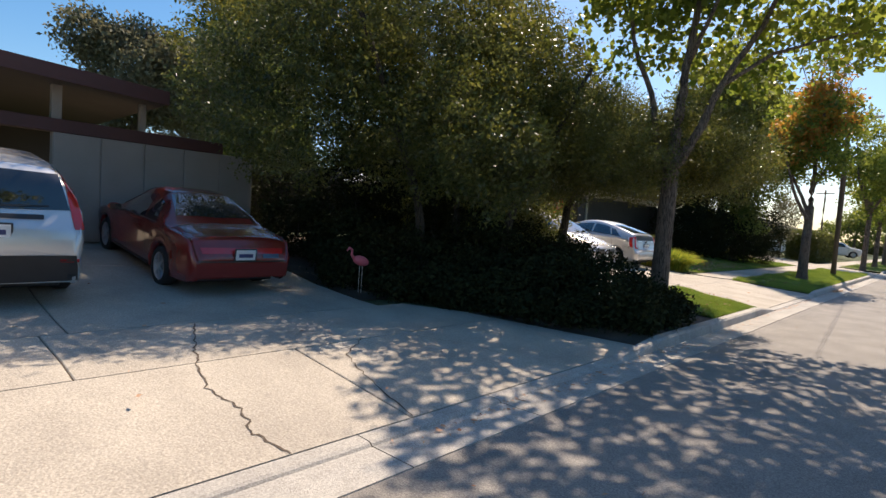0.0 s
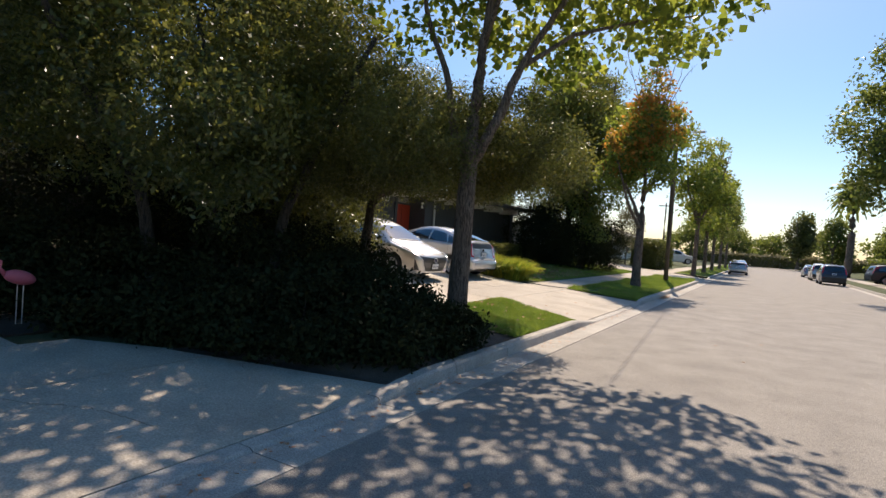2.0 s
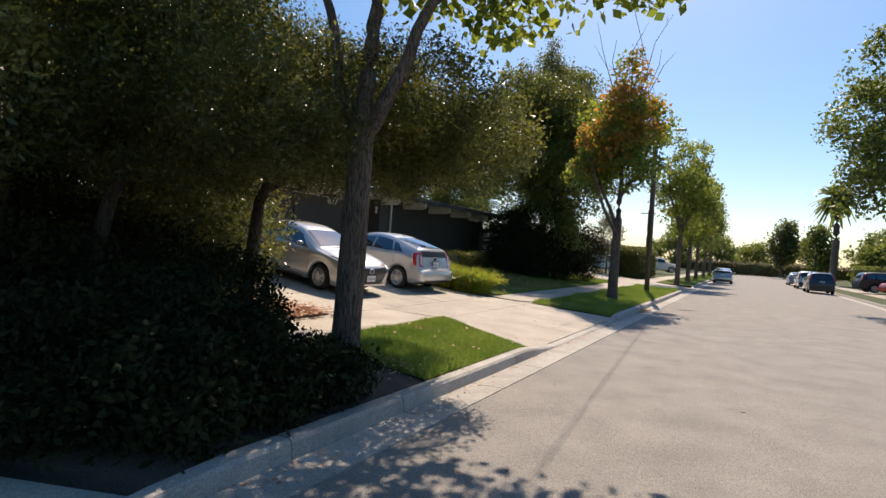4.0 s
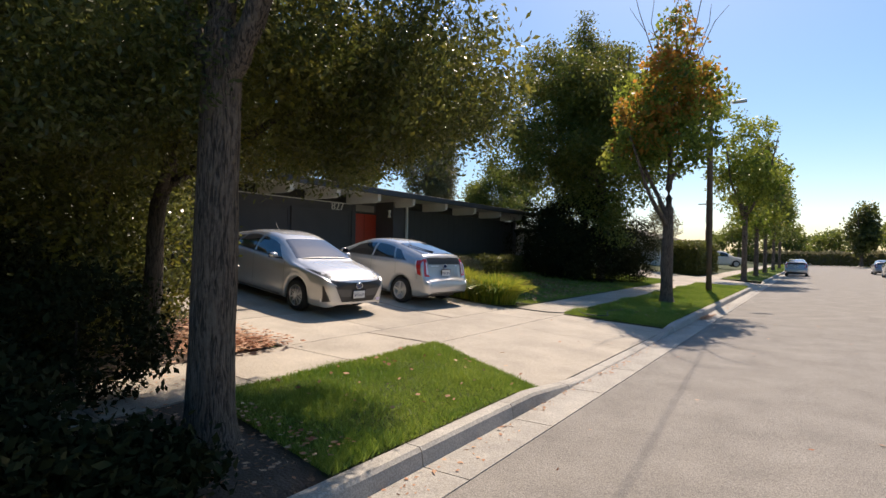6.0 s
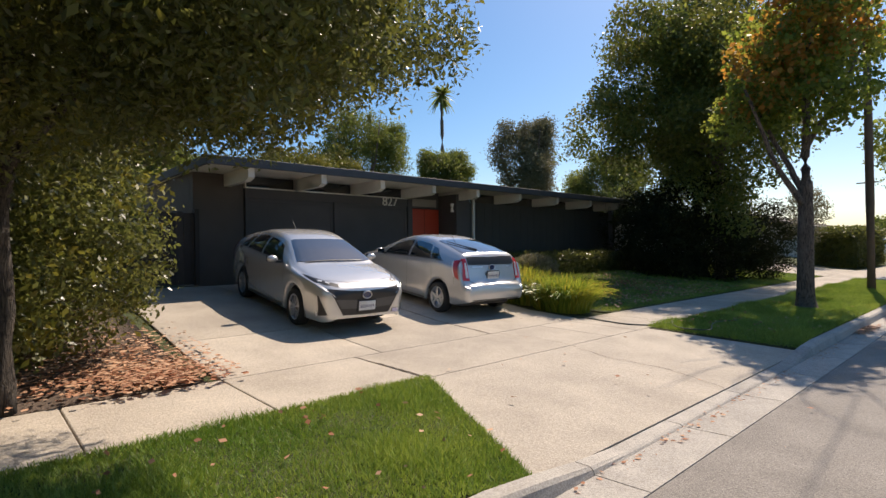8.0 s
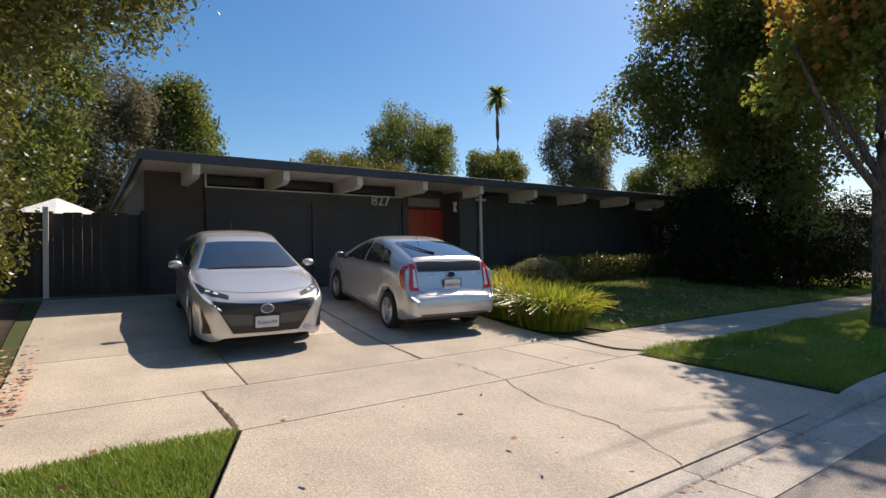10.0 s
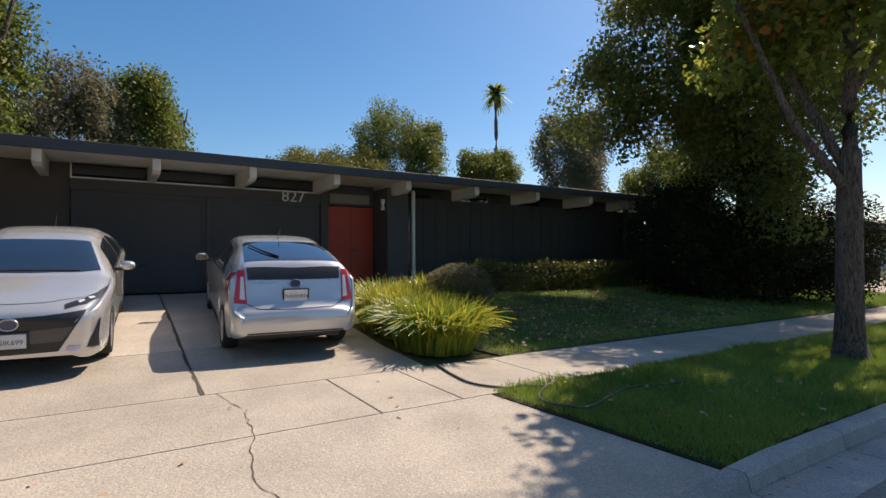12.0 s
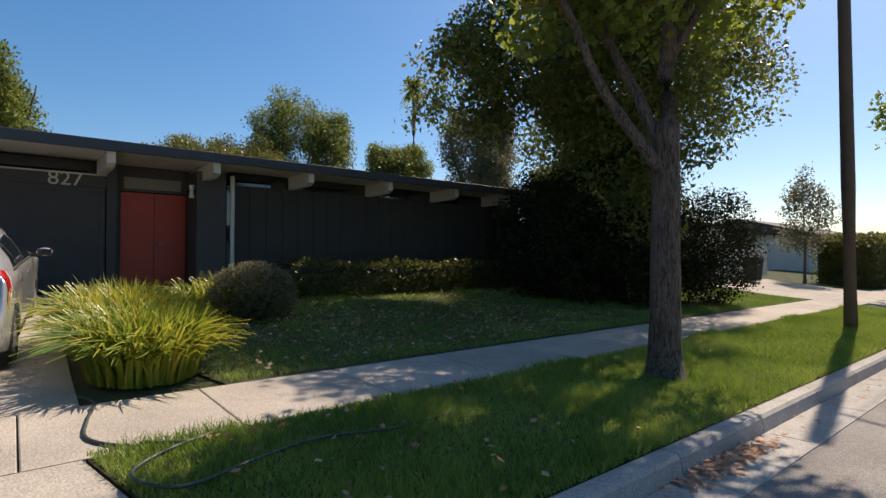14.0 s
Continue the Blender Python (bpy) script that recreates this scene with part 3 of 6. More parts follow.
# houses across the street and beyond
for hx, hy, w, d, c, lab in ((17, 40, 8, 12, WHITE, "low white house across the street"), (18, 62, 8, 13, TAUPE, "low taupe house across the street"), (-16, 66, 8, 14, WHITE, "low white house along the street"), (17.5, 14, 8, 14, TAUPE, "low beige house across the street"), (17.5, -8, 8, 14, WHITE, "low pale house across the street")):
    h = tagged(empty("bungalow", hx, hy, 0.6), lab, "house")
    hp("wall", box_bm(hx - w / 2, hx + w / 2, hy - d / 2, hy + d / 2, 0.4, 3.2), c, h)
    b = bmesh.new()
    zs = 3.2
    pts = [(-w / 2 - 0.5, zs), (0, zs + 1.2), (w / 2 + 0.5, zs)]
    v0 = [b.verts.new((hx + px, hy - d / 2 - 0.5, pz)) for px, pz in pts]
    v1 = [b.verts.new((hx + px, hy + d / 2 + 0.5, pz)) for px, pz in pts]
    for i in range(3):
        b.faces.new((v0[i], v0[(i + 1) % 3], v1[(i + 1) % 3], v1[i]))
    b.faces.new(v0)
    b.faces.new(v1[::-1])
    hp("roof", b, BROWN, h)
    s = -1 if hx > 0 else 1
    fx = hx + s * w / 2
    for wy in (hy - d / 4, hy + d / 4):
        hp("window", box_bm(fx - 0.03, fx + 0.03, wy - 0.8, wy + 0.8, 1.4, 2.5, 0.01), DARK_GLASS, h)
    hp("door", box_bm(fx - 0.04, fx + 0.04, hy - 0.5, hy + 0.5, 0.6, 2.6, 0.01), BROWN, h)


# ---- plants ----
def leaf_mesh(name, centres, size, rng, droop=0.0, aspect=0.5, jitter=0.5):
    """Folded, pointed leaves, two triangles each."""
    n = len(centres)
    d = rng.normal(size=(n, 3))
    d[:, 2] -= droop
    d /= np.linalg.norm(d, axis=1)[:, None]
    s = rng.normal(size=(n, 3))
    s -= d * (s * d).sum(1)[:, None]
    s /= np.linalg.norm(s, axis=1)[:, None]
    ln = (size * rng.uniform(1 - jitter, 1 + jitter, n))[:, None]
    up = np.cross(d, s)
    v = np.empty((n, 4, 3), np.float32)
    v[:, 0] = centres
    v[:, 1] = centres + d * ln * 0.5 + s * ln * aspect * 0.5
    v[:, 2] = centres + d * ln
    v[:, 3] = centres + d * ln * 0.5 - s * ln * aspect * 0.5 + up * ln * 0.12
    me = bpy.data.meshes.new(name)
    me.vertices.add(n * 4)
    me.vertices.foreach_set("co", v.ravel())
    me.loops.add(n * 4)
    me.loops.foreach_set("vertex_index", np.arange(n * 4, dtype=np.int32))
    me.polygons.add(n)
    me.polygons.foreach_set("loop_start", np.arange(0, n * 4, 4, dtype=np.int32))
    me.update(calc_edges=True)
    return me


def crown_points(blobs, clumps, per, spread, rng, inner=0.55, upper=False):
    vol = np.array([b[3] * b[4] * b[5] for b in blobs]) ** 0.67
    pick = rng.choice(len(blobs), clumps, p=vol / vol.sum())
    B = np.array(blobs)[pick]
    d = rng.normal(size=(clumps, 3))
    d /= np.linalg.norm(d, axis=1)[:, None]
    if upper:
        d[:, 2] = np.abs(d[:, 2])
    r = rng.uniform(inner, 1.0, clumps) ** 0.6
    c = B[:, :3] + d * r[:, None] * B[:, 3:]
    pts = np.repeat(c, per, axis=0) + np.clip(rng.normal(size=(clumps * per, 3)), -1.7, 1.7) * spread * np.array([1, 1, 0.75])
    return pts[pts[:, 2] > 0.15]


def crown(parent, blobs, clumps, per, spread, size, material, seed, name="crown", inner=0.55, aspect=0.5, droop=0.2, label="", floor=None, upper=False):
    rng = np.random.default_rng(seed)
    pts = crown_points(blobs, clumps, per, spread, rng, inner, upper)
    if floor is not None:
        pts = pts[pts[:, 2] > floor]
    me = leaf_mesh(name, pts.astype(np.float32), size, rng, droop, aspect)
    me.materials.append(material)
    ob = new(name, me)
    ob.parent = parent
    ob.matrix_parent_inverse = parent.matrix_world.inverted()
    if label:
        ob["label"] = label
    return ob


def limb(parent, name, pts, r0, r1, material, seed=0, seg=10):
    rng = random.Random(seed)
    fine, rad = [], []
    n = 6
    for i in range(len(pts) - 1):
        for j in range(n):
            f = j / n
            p = Vector(pts[i]).lerp(Vector(pts[i + 1]), f)
            k = (i + f) / (len(pts) - 1)
            w = min(0.03, r0 * 0.18) if i + j else 0
            fine.append(p + Vector((rng.uniform(-w, w), rng.uniform(-w, w), 0)))
            rad.append(r0 + (r1 - r0) * k)
    fine.append(Vector(pts[-1]))
    rad.append(r1)
    ob = part(name, tube_bm(fine, rad, seg, None, 0.05, rng), material, parent, smooth=True)
    ob.matrix_parent_inverse = parent.matrix_world.inverted()
    return ob


def trunk(parent, x, y, z, h, r, material, lean=(0, 0), seed=0, name="trunk"):
    """A flared trunk with root swellings."""
    rng = random.Random(seed)
    bm = bmesh.new()
    rings, seg, n = [], 28, 26
    lobes = [(rng.uniform(0, 6.28), rng.uniform(0.6, 1.0)) for _ in range(6)]
    for i in range(n + 1):
        f = i / n
        zz = z - 0.1 + (h + 0.1) * f
        flare = 0.75 * math.exp(-(zz - z + 0.1) / 0.16)
        ring = []
        for s in range(seg):
            th = 2 * math.pi * s / seg
            root = sum(a * max(0, math.cos(th - t0)) ** 6 for t0, a in lobes) * flare
            ridge = 0.035 * math.sin(th * 11 + math.sin(zz * 3 + seed) * 1.5) + 0.025 * noise.noise(Vector((math.cos(th) * 3, math.sin(th) * 3, zz * 2)))
            rr = r * (1 - 0.22 * f) * (1 + ridge) + r * 0.75 * root + r * 0.25 * flare
            ring.append(bm.verts.new((x + lean[0] * f + rr * math.cos(th), y + lean[1] * f + rr * math.sin(th), zz)))
        rings.append(ring)
    for r0, r1 in zip(rings, rings[1:]):
        for s in range(seg):
            bm.faces.new((r0[s], r0[(s + 1) % seg], r1[(s + 1) % seg], r1[s]))
    bm.faces.new(rings[-1])
    ob = part(name, bm, material, parent, smooth=True)
    ob.matrix_parent_inverse = parent.matrix_world.inverted()
    return ob


# street tree beside the planter: three upright limbs and lobed light leaves
T1 = (-4.0, 11.05)
tree1 = tagged(empty("street_tree", *T1, 0.2), "street tree with ridged grey-brown bark and light green leaves", "tree")
trunk(tree1, *T1, 0.22, 3.1, 0.172, BARK, (0.02, 0.05), 3)
limb(tree1, "limb", [(-3.99, 11.07, 2.7), (-3.95, 11.08, 3.5), (-3.88, 11.1, 4.6), (-3.75, 11.2, 6.2), (-3.6, 11.3, 8.4)], 0.125, 0.04, BARK, 1)
limb(tree1, "limb", [(-3.97, 11.09, 2.85), (-3.6, 11.2, 3.6), (-3.3, 11.35, 4.5), (-2.8, 11.7, 5.6), (-2.3, 12.2, 7.4)], 0.1, 0.03, BARK, 2)
limb(tree1, "limb", [(-3.99, 11.07, 2.95), (-4.28, 11.0, 3.45), (-4.4, 10.95, 4.3), (-4.75, 10.8, 5.2), (-5.05, 10.6, 6.8)], 0.08, 0.03, BARK, 3)
limb(tree1, "limb", [(-3.3, 11.35, 4.5), (-2.6, 11.8, 5.1), (-1.8, 12.6, 5.5), (-0.9, 13.2, 5.7)], 0.045, 0.012, BARK, 4)
limb(tree1, "limb", [(-3.86, 11.1, 4.9), (-3.3, 10.7, 5.8), (-2.6, 10.3, 6.8)], 0.05, 0.015, BARK, 5)
C1 = [(-3.3, 11.6, 7.8, 2.2, 2.2, 1.5), (-1.8, 12.4, 6.4, 1.3, 1.3, 0.9), (-4.5, 11.0, 7.2, 1.5, 1.5, 1.5), (-2.2, 10.6, 6.9, 1.3, 1.3, 1.0), (-0.9, 11.6, 6.3, 1.0, 1.1, 0.7), (-2.4, 13.2, 5.6, 1.1, 0.9, 0.6), (-1.2, 13.3, 5.7, 0.9, 0.8, 0.5), (-3.2, 12.8, 5.4, 0.9, 0.9, 0.7), (-5.0, 10.7, 5.7, 0.9, 0.9, 1.0), (-3.9, 11.9, 5.9, 1.2, 1.0, 0.9), (-0.2, 12.9, 6.2, 0.7, 0.7, 0.5), (-1.4, 10.2, 7.0, 0.9, 0.9, 0.6)]
crown(tree1, C1, 470, 24, 0.2, 0.14, LEAF_LIGHT, 11, aspect=0.85)

# big dark evergreen over the first driveway
ever = tagged(empty("evergreen_tree", -7.6, 9.0, 0.3), "broad dark evergreen tree with small glossy leaves", "tree")
for i, (dx, dy, hx, hy) in enumerate(((0, 0, 0.5, -0.8), (0.7, 0.5, 1.6, 0.6), (-0.8, 0.3, -1.5, 0.9), (0.1, -0.9, 0.6, -2.4), (-0.3, 1.1, -0.4, 2.2))):
    limb(ever, "trunk", [(-7.6 + dx, 9.0 + dy, 0.2), (-7.6 + dx * 1.4, 9 + dy * 1.4, 2.0), (-7.6 + dx + hx, 9.0 + dy + hy, 4.8)], 0.12, 0.04, BARK_DK, 20 + i)
EV = [(-8.0, 8.6, 4.0, 2.7, 3.2, 2.2), (-6.3, 7.7, 3.0, 1.4, 1.7, 1.1), (-8.2, 5.6, 3.8, 1.7, 1.7, 1.7), (-9.8, 6.4, 4.2, 2.4, 2.4, 2.0), (-6.8, 10.2, 3.9, 1.5, 1.9, 1.8), (-8.8, 9.8, 5.6, 2.2, 2.6, 1.5), (-5.3, 7.3, 2.5, 0.9, 0.9, 0.8), (-7.4, 10.2, 5.0, 1.6, 1.7, 1.4), (-8.0, 8.4, 6.3, 1.9, 2.2, 1.3), (-10.4, 7.6, 5.6, 1.8, 1.8, 1.3), (-10.2, 8.8, 4.6, 1.8, 1.6, 1.6), (-7.6, 5.6, 4.9, 1.5, 1.5, 1.0)]
crown(ever, EV, 1850, 85, 0.155, 0.072, LEAF_DARK, 21, inner=0.4, aspect=0.45)
# sunlight on the crown's top, painted as yellow-green leaf clumps
crown(ever, [(b[0], b[1], b[2] + 0.25, b[3], b[4], b[5]) for b in EV], 1000, 40, 0.13, 0.075, LEAF_YELLOW, 22, name="sunlit_tips", inner=0.92, upper=True, label="yellow-green leaves coloured as sunlit")

# evergreen leaning over the pavement
ev2 = tagged(empty("evergreen_tree", -6.4, 11.9, 0.3), "dark evergreen tree hanging low over the pavement", "tree")
limb(ev2, "trunk", [(-6.9, 12.0, 0.2), (-6.7, 12.0, 2.2), (-5.9, 12.2, 4.4)], 0.13, 0.05, BARK_DK, 31)
limb(ev2, "limb", [(-6.6, 12.0, 2.4), (-5.2, 12.6, 3.2), (-4.0, 13.2, 3.6)], 0.06, 0.02, BARK_DK, 32)
limb(ev2, "limb", [(-6.6, 12.0, 2.4), (-5.0, 11.4, 3.1), (-4.2, 11.0, 3.5)], 0.06, 0.02, BARK_DK, 33)
crown(ev2, [(-5.2, 12.2, 3.3, 1.6, 1.6, 0.95), (-4.2, 12.9, 3.2, 1.1, 1.1, 0.8), (-3.3, 12.9, 3.2, 0.8, 0.8, 0.7), (-6.6, 11.6, 3.8, 1.8, 1.8, 1.5), (-4.7, 10.4, 3.2, 1.1, 1.2, 0.8), (-3.9, 12.0, 3.7, 1.1, 1.1, 0.7), (-5.0, 13.5, 3.4, 1.1, 0.9, 0.9), (-5.8, 10.2, 3.5, 1.5, 1.5, 1.3), (-4.6, 14.4, 3.6, 0.9, 0.9, 0.5), (-5.6, 14.5, 3.8, 1.0, 0.9, 0.6), (-3.95, 13.8, 3.5, 0.55, 0.6, 0.45), (-6.4, 13.0, 4.2, 1.4, 1.1, 1.1)], 2100, 95, 0.145, 0.055, LEAF_DARK, 34, inner=0.35, aspect=0.36)
# yellow-green clumps stand in for sunlit leaves
crown(ev2, [(-5.2, 12.2, 3.5, 1.6, 1.6, 0.95), (-3.6, 12.7, 3.5, 1.1, 1.1, 0.8), (-5.0, 13.5, 3.5, 1.1, 0.9, 0.9), (-4.6, 14.4, 3.7, 0.9, 0.9, 0.5), (-4.0, 13.2, 3.6, 0.9, 0.9, 0.7)], 420, 34, 0.13, 0.065, LEAF_YELLOW, 35, name="sunlit_tips", inner=0.85, label="yellow-green leaves coloured as sunlit")

# tall shrub along the property line
shrub = tagged(empty("tall_shrub", -9.6, 12.2, 0.6), "tall dense boundary shrub with green and yellow leaves", "shrub")
SH = [(-8.6, 12.3, 1.9, 1.5, 1.5, 1.4), (-10.4, 12.2, 2.4, 1.7, 1.7, 1.8), (-12.0, 12.2, 2.8, 1.5, 1.6, 2.0), (-9.3, 12.2, 4.0, 1.7, 1.7, 1.6), (-11.4, 12.3, 4.8, 1.6, 1.7, 1.7), (-8.0, 11.3, 1.3, 1.4, 1.4, 1.1), (-10.2, 12.4, 6.0, 1.3, 1.4, 1.3)]
for i in range(4):
    limb(shrub, "stem", [(-8.4 - i, 12 + 0.2 * (i % 2), 0.4), (-8.5 - i, 12.2, 2.5), (-8.7 - i, 12.3, 4.2)], 0.06, 0.02, BARK_DK, 50 + i)
crown(shrub, SH, 1700, 85, 0.15, 0.068, LEAF_DARK, 51, inner=0.35, aspect=0.45)
# lighter outer clumps carry the sunlight in their colour
crown(shrub, SH, 560, 30, 0.15, 0.085, LEAF_YELLOW, 52, name="sunlit_growth", inner=0.92, label="yellow-green outer leaves coloured as sunlit")


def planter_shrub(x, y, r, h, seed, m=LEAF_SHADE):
    s = tagged(empty("low_shrub", x, y, gz(x)), "low spreading shrub in the planting bed, leaves coloured as shaded", "shrub", "planting bed shrubs")
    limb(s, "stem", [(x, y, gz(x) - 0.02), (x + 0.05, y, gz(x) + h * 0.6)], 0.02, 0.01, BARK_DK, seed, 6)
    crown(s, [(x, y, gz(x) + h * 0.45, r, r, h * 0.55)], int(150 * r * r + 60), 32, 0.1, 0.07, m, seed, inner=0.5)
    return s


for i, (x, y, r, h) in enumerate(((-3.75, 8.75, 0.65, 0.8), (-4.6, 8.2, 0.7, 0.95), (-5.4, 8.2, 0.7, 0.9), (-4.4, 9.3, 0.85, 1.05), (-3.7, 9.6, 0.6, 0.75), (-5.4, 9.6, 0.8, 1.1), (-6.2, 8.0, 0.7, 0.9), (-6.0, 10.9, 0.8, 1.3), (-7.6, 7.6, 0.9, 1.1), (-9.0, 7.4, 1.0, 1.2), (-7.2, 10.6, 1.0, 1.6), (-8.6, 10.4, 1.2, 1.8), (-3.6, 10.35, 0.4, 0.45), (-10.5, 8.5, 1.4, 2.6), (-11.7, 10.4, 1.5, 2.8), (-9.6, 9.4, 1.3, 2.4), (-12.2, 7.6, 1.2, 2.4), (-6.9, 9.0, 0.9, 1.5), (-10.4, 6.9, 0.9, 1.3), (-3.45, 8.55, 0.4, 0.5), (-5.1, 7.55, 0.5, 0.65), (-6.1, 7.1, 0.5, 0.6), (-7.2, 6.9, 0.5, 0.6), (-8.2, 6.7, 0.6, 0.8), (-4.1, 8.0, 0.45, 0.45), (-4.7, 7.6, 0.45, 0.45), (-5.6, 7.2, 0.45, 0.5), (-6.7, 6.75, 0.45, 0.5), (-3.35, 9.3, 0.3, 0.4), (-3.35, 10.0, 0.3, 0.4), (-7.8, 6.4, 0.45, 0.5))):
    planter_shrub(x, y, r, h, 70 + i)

# street tree with rusty leaves on the next verge
T2 = (-4.15, 26.5)
tree2 = tagged(empty("street_tree", *T2, 0.2), "street tree with ridged bark, leaves turning rust and yellow", "tree")
trunk(tree2, *T2, 0.2, 3.0, 0.185, BARK, (0.03, 0.05), 5)
limb(tree2, "limb", [(-4.13, 26.53, 2.5), (-4.12, 26.55, 3.2), (-4.1, 26.6, 5.0), (-4.0, 26.8, 8.0)], 0.155, 0.04, BARK, 6)
limb(tree2, "limb", [(-4.13, 26.5, 2.6), (-4.55, 25.9, 3.6), (-5.0, 25.2, 5.4)], 0.085, 0.03, BARK, 7)
limb(tree2, "limb", [(-4.12, 26.5, 2.9), (-4.7, 26.4, 4.2), (-5.6, 26.3, 6.4)], 0.08, 0.03, BARK, 8)
limb(tree2, "limb", [(-4.1, 26.6, 4.2), (-4.3, 27.8, 5.4), (-4.5, 29.3, 6.6)], 0.06, 0.02, BARK, 10)
limb(tree2, "limb", [(-4.1, 26.6, 4.0), (-3.5, 27.2, 5.4), (-2.9, 27.8, 7.2)], 0.06, 0.02, BARK, 9)
C2 = [(-4.0, 26.8, 8.3, 0.6, 0.65, 1.2), (-4.15, 26.6, 7.0, 0.95, 1.0, 1.2), (-3.5, 27.1, 5.9, 0.95, 1.0, 1.0), (-4.7, 26.2, 5.8, 0.95, 1.0, 1.1), (-4.0, 26.5, 4.9, 1.0, 1.1, 0.7), (-5.1, 27.0, 6.4, 0.8, 0.9, 1.0), (-3.2, 26.4, 5.1, 0.7, 0.8, 0.6), (-4.3, 27.8, 6.6, 0.9, 0.9, 1.2), (-5.4, 25.9, 4.9, 0.65, 0.7, 0.6), (-3.4, 27.6, 7.2, 0.6, 0.6, 0.9), (-4.6, 29.5, 6.4, 1.2, 1.3, 1.2), (-3.7, 29.3, 7.3, 1.0, 1.2, 1.0), (-5.4, 28.8, 7.4, 1.0, 1.1, 1.0)]
crown(tree2, C2, 640, 26, 0.16, 0.115, LEAF_LIGHT, 41, aspect=0.8)
crown(tree2, [C2[0], C2[1], C2[3], C2[9]], 190, 24, 0.19, 0.12, LEAF_RUST, 42, name="rusty_leaves", aspect=0.8, label="rust-orange turning leaves")
for i in range(9):
    a = i * 0.7
    limb(tree2, "bare_twig", [(-4 + 0.5 * math.cos(a), 26.8 + 0.5 * math.sin(a), 7.6), (-4 + 1.1 * math.cos(a), 26.8 + 1.1 * math.sin(a), 8.9 + 0.3 * (i % 3)), (-4 + 1.5 * math.cos(a + 0.3), 26.8 + 1.5 * math.sin(a + 0.3), 9.5 + 0.5 * (i % 3))], 0.018, 0.006, BARK, 60 + i, 5)


def tree(name, label, x, y, h, blobs, material, clumps=260, per=28, spread=0.3, size=0.2, seed=1, r=0.2, bark=BARK, aspect=0.6, inner=0.5, z0=None, second=None):
    z0 = (gz(x) if x < -3 else 0.2) if z0 is None else z0
    t = tagged(empty(name, x, y, z0), label, "tree")
    trunk(t, x, y, z0, h * 0.45, r, bark, (0.05, 0.05), seed)
    for i in range(3):
        a = i * 2.1 + seed
        limb(t, "limb", [(x, y, z0 + h * 0.36), (x + 0.12 * h * math.cos(a), y + 0.12 * h * math.sin(a), z0 + h * 0.6), (x + 0.17 * h * math.cos(a), y + 0.17 * h * math.sin(a), z0 + h * 0.85)], r * 0.6, r * 0.15, bark, seed + i, 8)
    bl = [(x + a, y + b, z0 + c, d * 0.9, e * 0.9, f * 0.92) for a, b, c, d, e, f in blobs]
    rng = random.Random(seed)
    for a, b, c, d, e, f in list(bl):
        for _ in range(9):
            v = Vector((rng.gauss(0, 1), rng.gauss(0, 1), rng.gauss(0.25, 0.9))).normalized()
            k = rng.uniform(0.2, 0.48)
            bl.append((a + v.x * d * 1.08, b + v.y * e * 1.08, c + v.z * f * 1.05, d * k, e * k, f * k))
    crown(t, bl, clumps, per, spread, size, material, seed, aspect=aspect, inner=inner)
    # second leaf colour on the upper side only, as painted sunlight
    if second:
        crown(t, bl, clumps // 2, per, spread, size, second, seed + 1, name="sunlit_top_leaves", aspect=aspect, inner=0.88, upper=True)
    return t


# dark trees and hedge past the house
tree("broadleaf_tree", "tall dense green tree with upper leaves coloured as sunlit", -8.6, 33.6, 12, [(0, 0, 6.2, 2.8, 3.0, 3.6), (0.5, -1.4, 4.6, 2.4, 2.4, 2.4), (-0.6, 0.8, 9.6, 1.8, 1.9, 2.4), (0.8, -2.4, 7.4, 1.7, 1.7, 2.2), (-1.6, -2.6, 7.0, 1.9, 1.9, 2.4), (-2.6, -4.0, 5.6, 1.4, 1.5, 1.3), (-1.2, -3.4, 9.2, 1.2, 1.2, 1.2)], LEAF_MID, 2100, 34, 0.24, 0.12, 81, 0.2, second=LEAF_YELLOW)
tree("cypress", "tall narrow dark green conifer", -9.7, 34.2, 12.5, [(0, 0, 3.0, 1.6, 1.6, 2.8), (0, 0, 6.6, 1.4, 1.4, 3.2), (0, 0, 10.4, 0.8, 0.8, 2.2)], LEAF_DARK, 900, 34, 0.2, 0.1, 82, 0.2, BARK_DK)
dkh = tagged(empty("tall_hedge", -9.2, 33, 0.6), "tall clipped hedge beside the lawn, leaves coloured as shaded", "hedge")
for i in range(4):
    limb(dkh, "stem", [(-8.0 - i * 0.9, 33.4 - 0.3 * i, 0.4), (-8.1 - i * 0.9, 33.3 - 0.3 * i, 2.4)], 0.05, 0.02, BARK_DK, 600 + i, 6)
# the trees' shade on this hedge is in its leaf colour
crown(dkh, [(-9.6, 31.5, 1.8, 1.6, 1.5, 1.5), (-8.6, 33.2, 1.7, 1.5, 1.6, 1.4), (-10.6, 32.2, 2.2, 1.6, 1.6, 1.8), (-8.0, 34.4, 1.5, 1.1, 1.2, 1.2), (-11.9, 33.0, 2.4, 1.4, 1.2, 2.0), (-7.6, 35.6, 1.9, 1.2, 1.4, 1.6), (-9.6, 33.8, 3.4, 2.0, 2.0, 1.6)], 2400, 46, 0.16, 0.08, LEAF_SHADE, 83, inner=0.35)

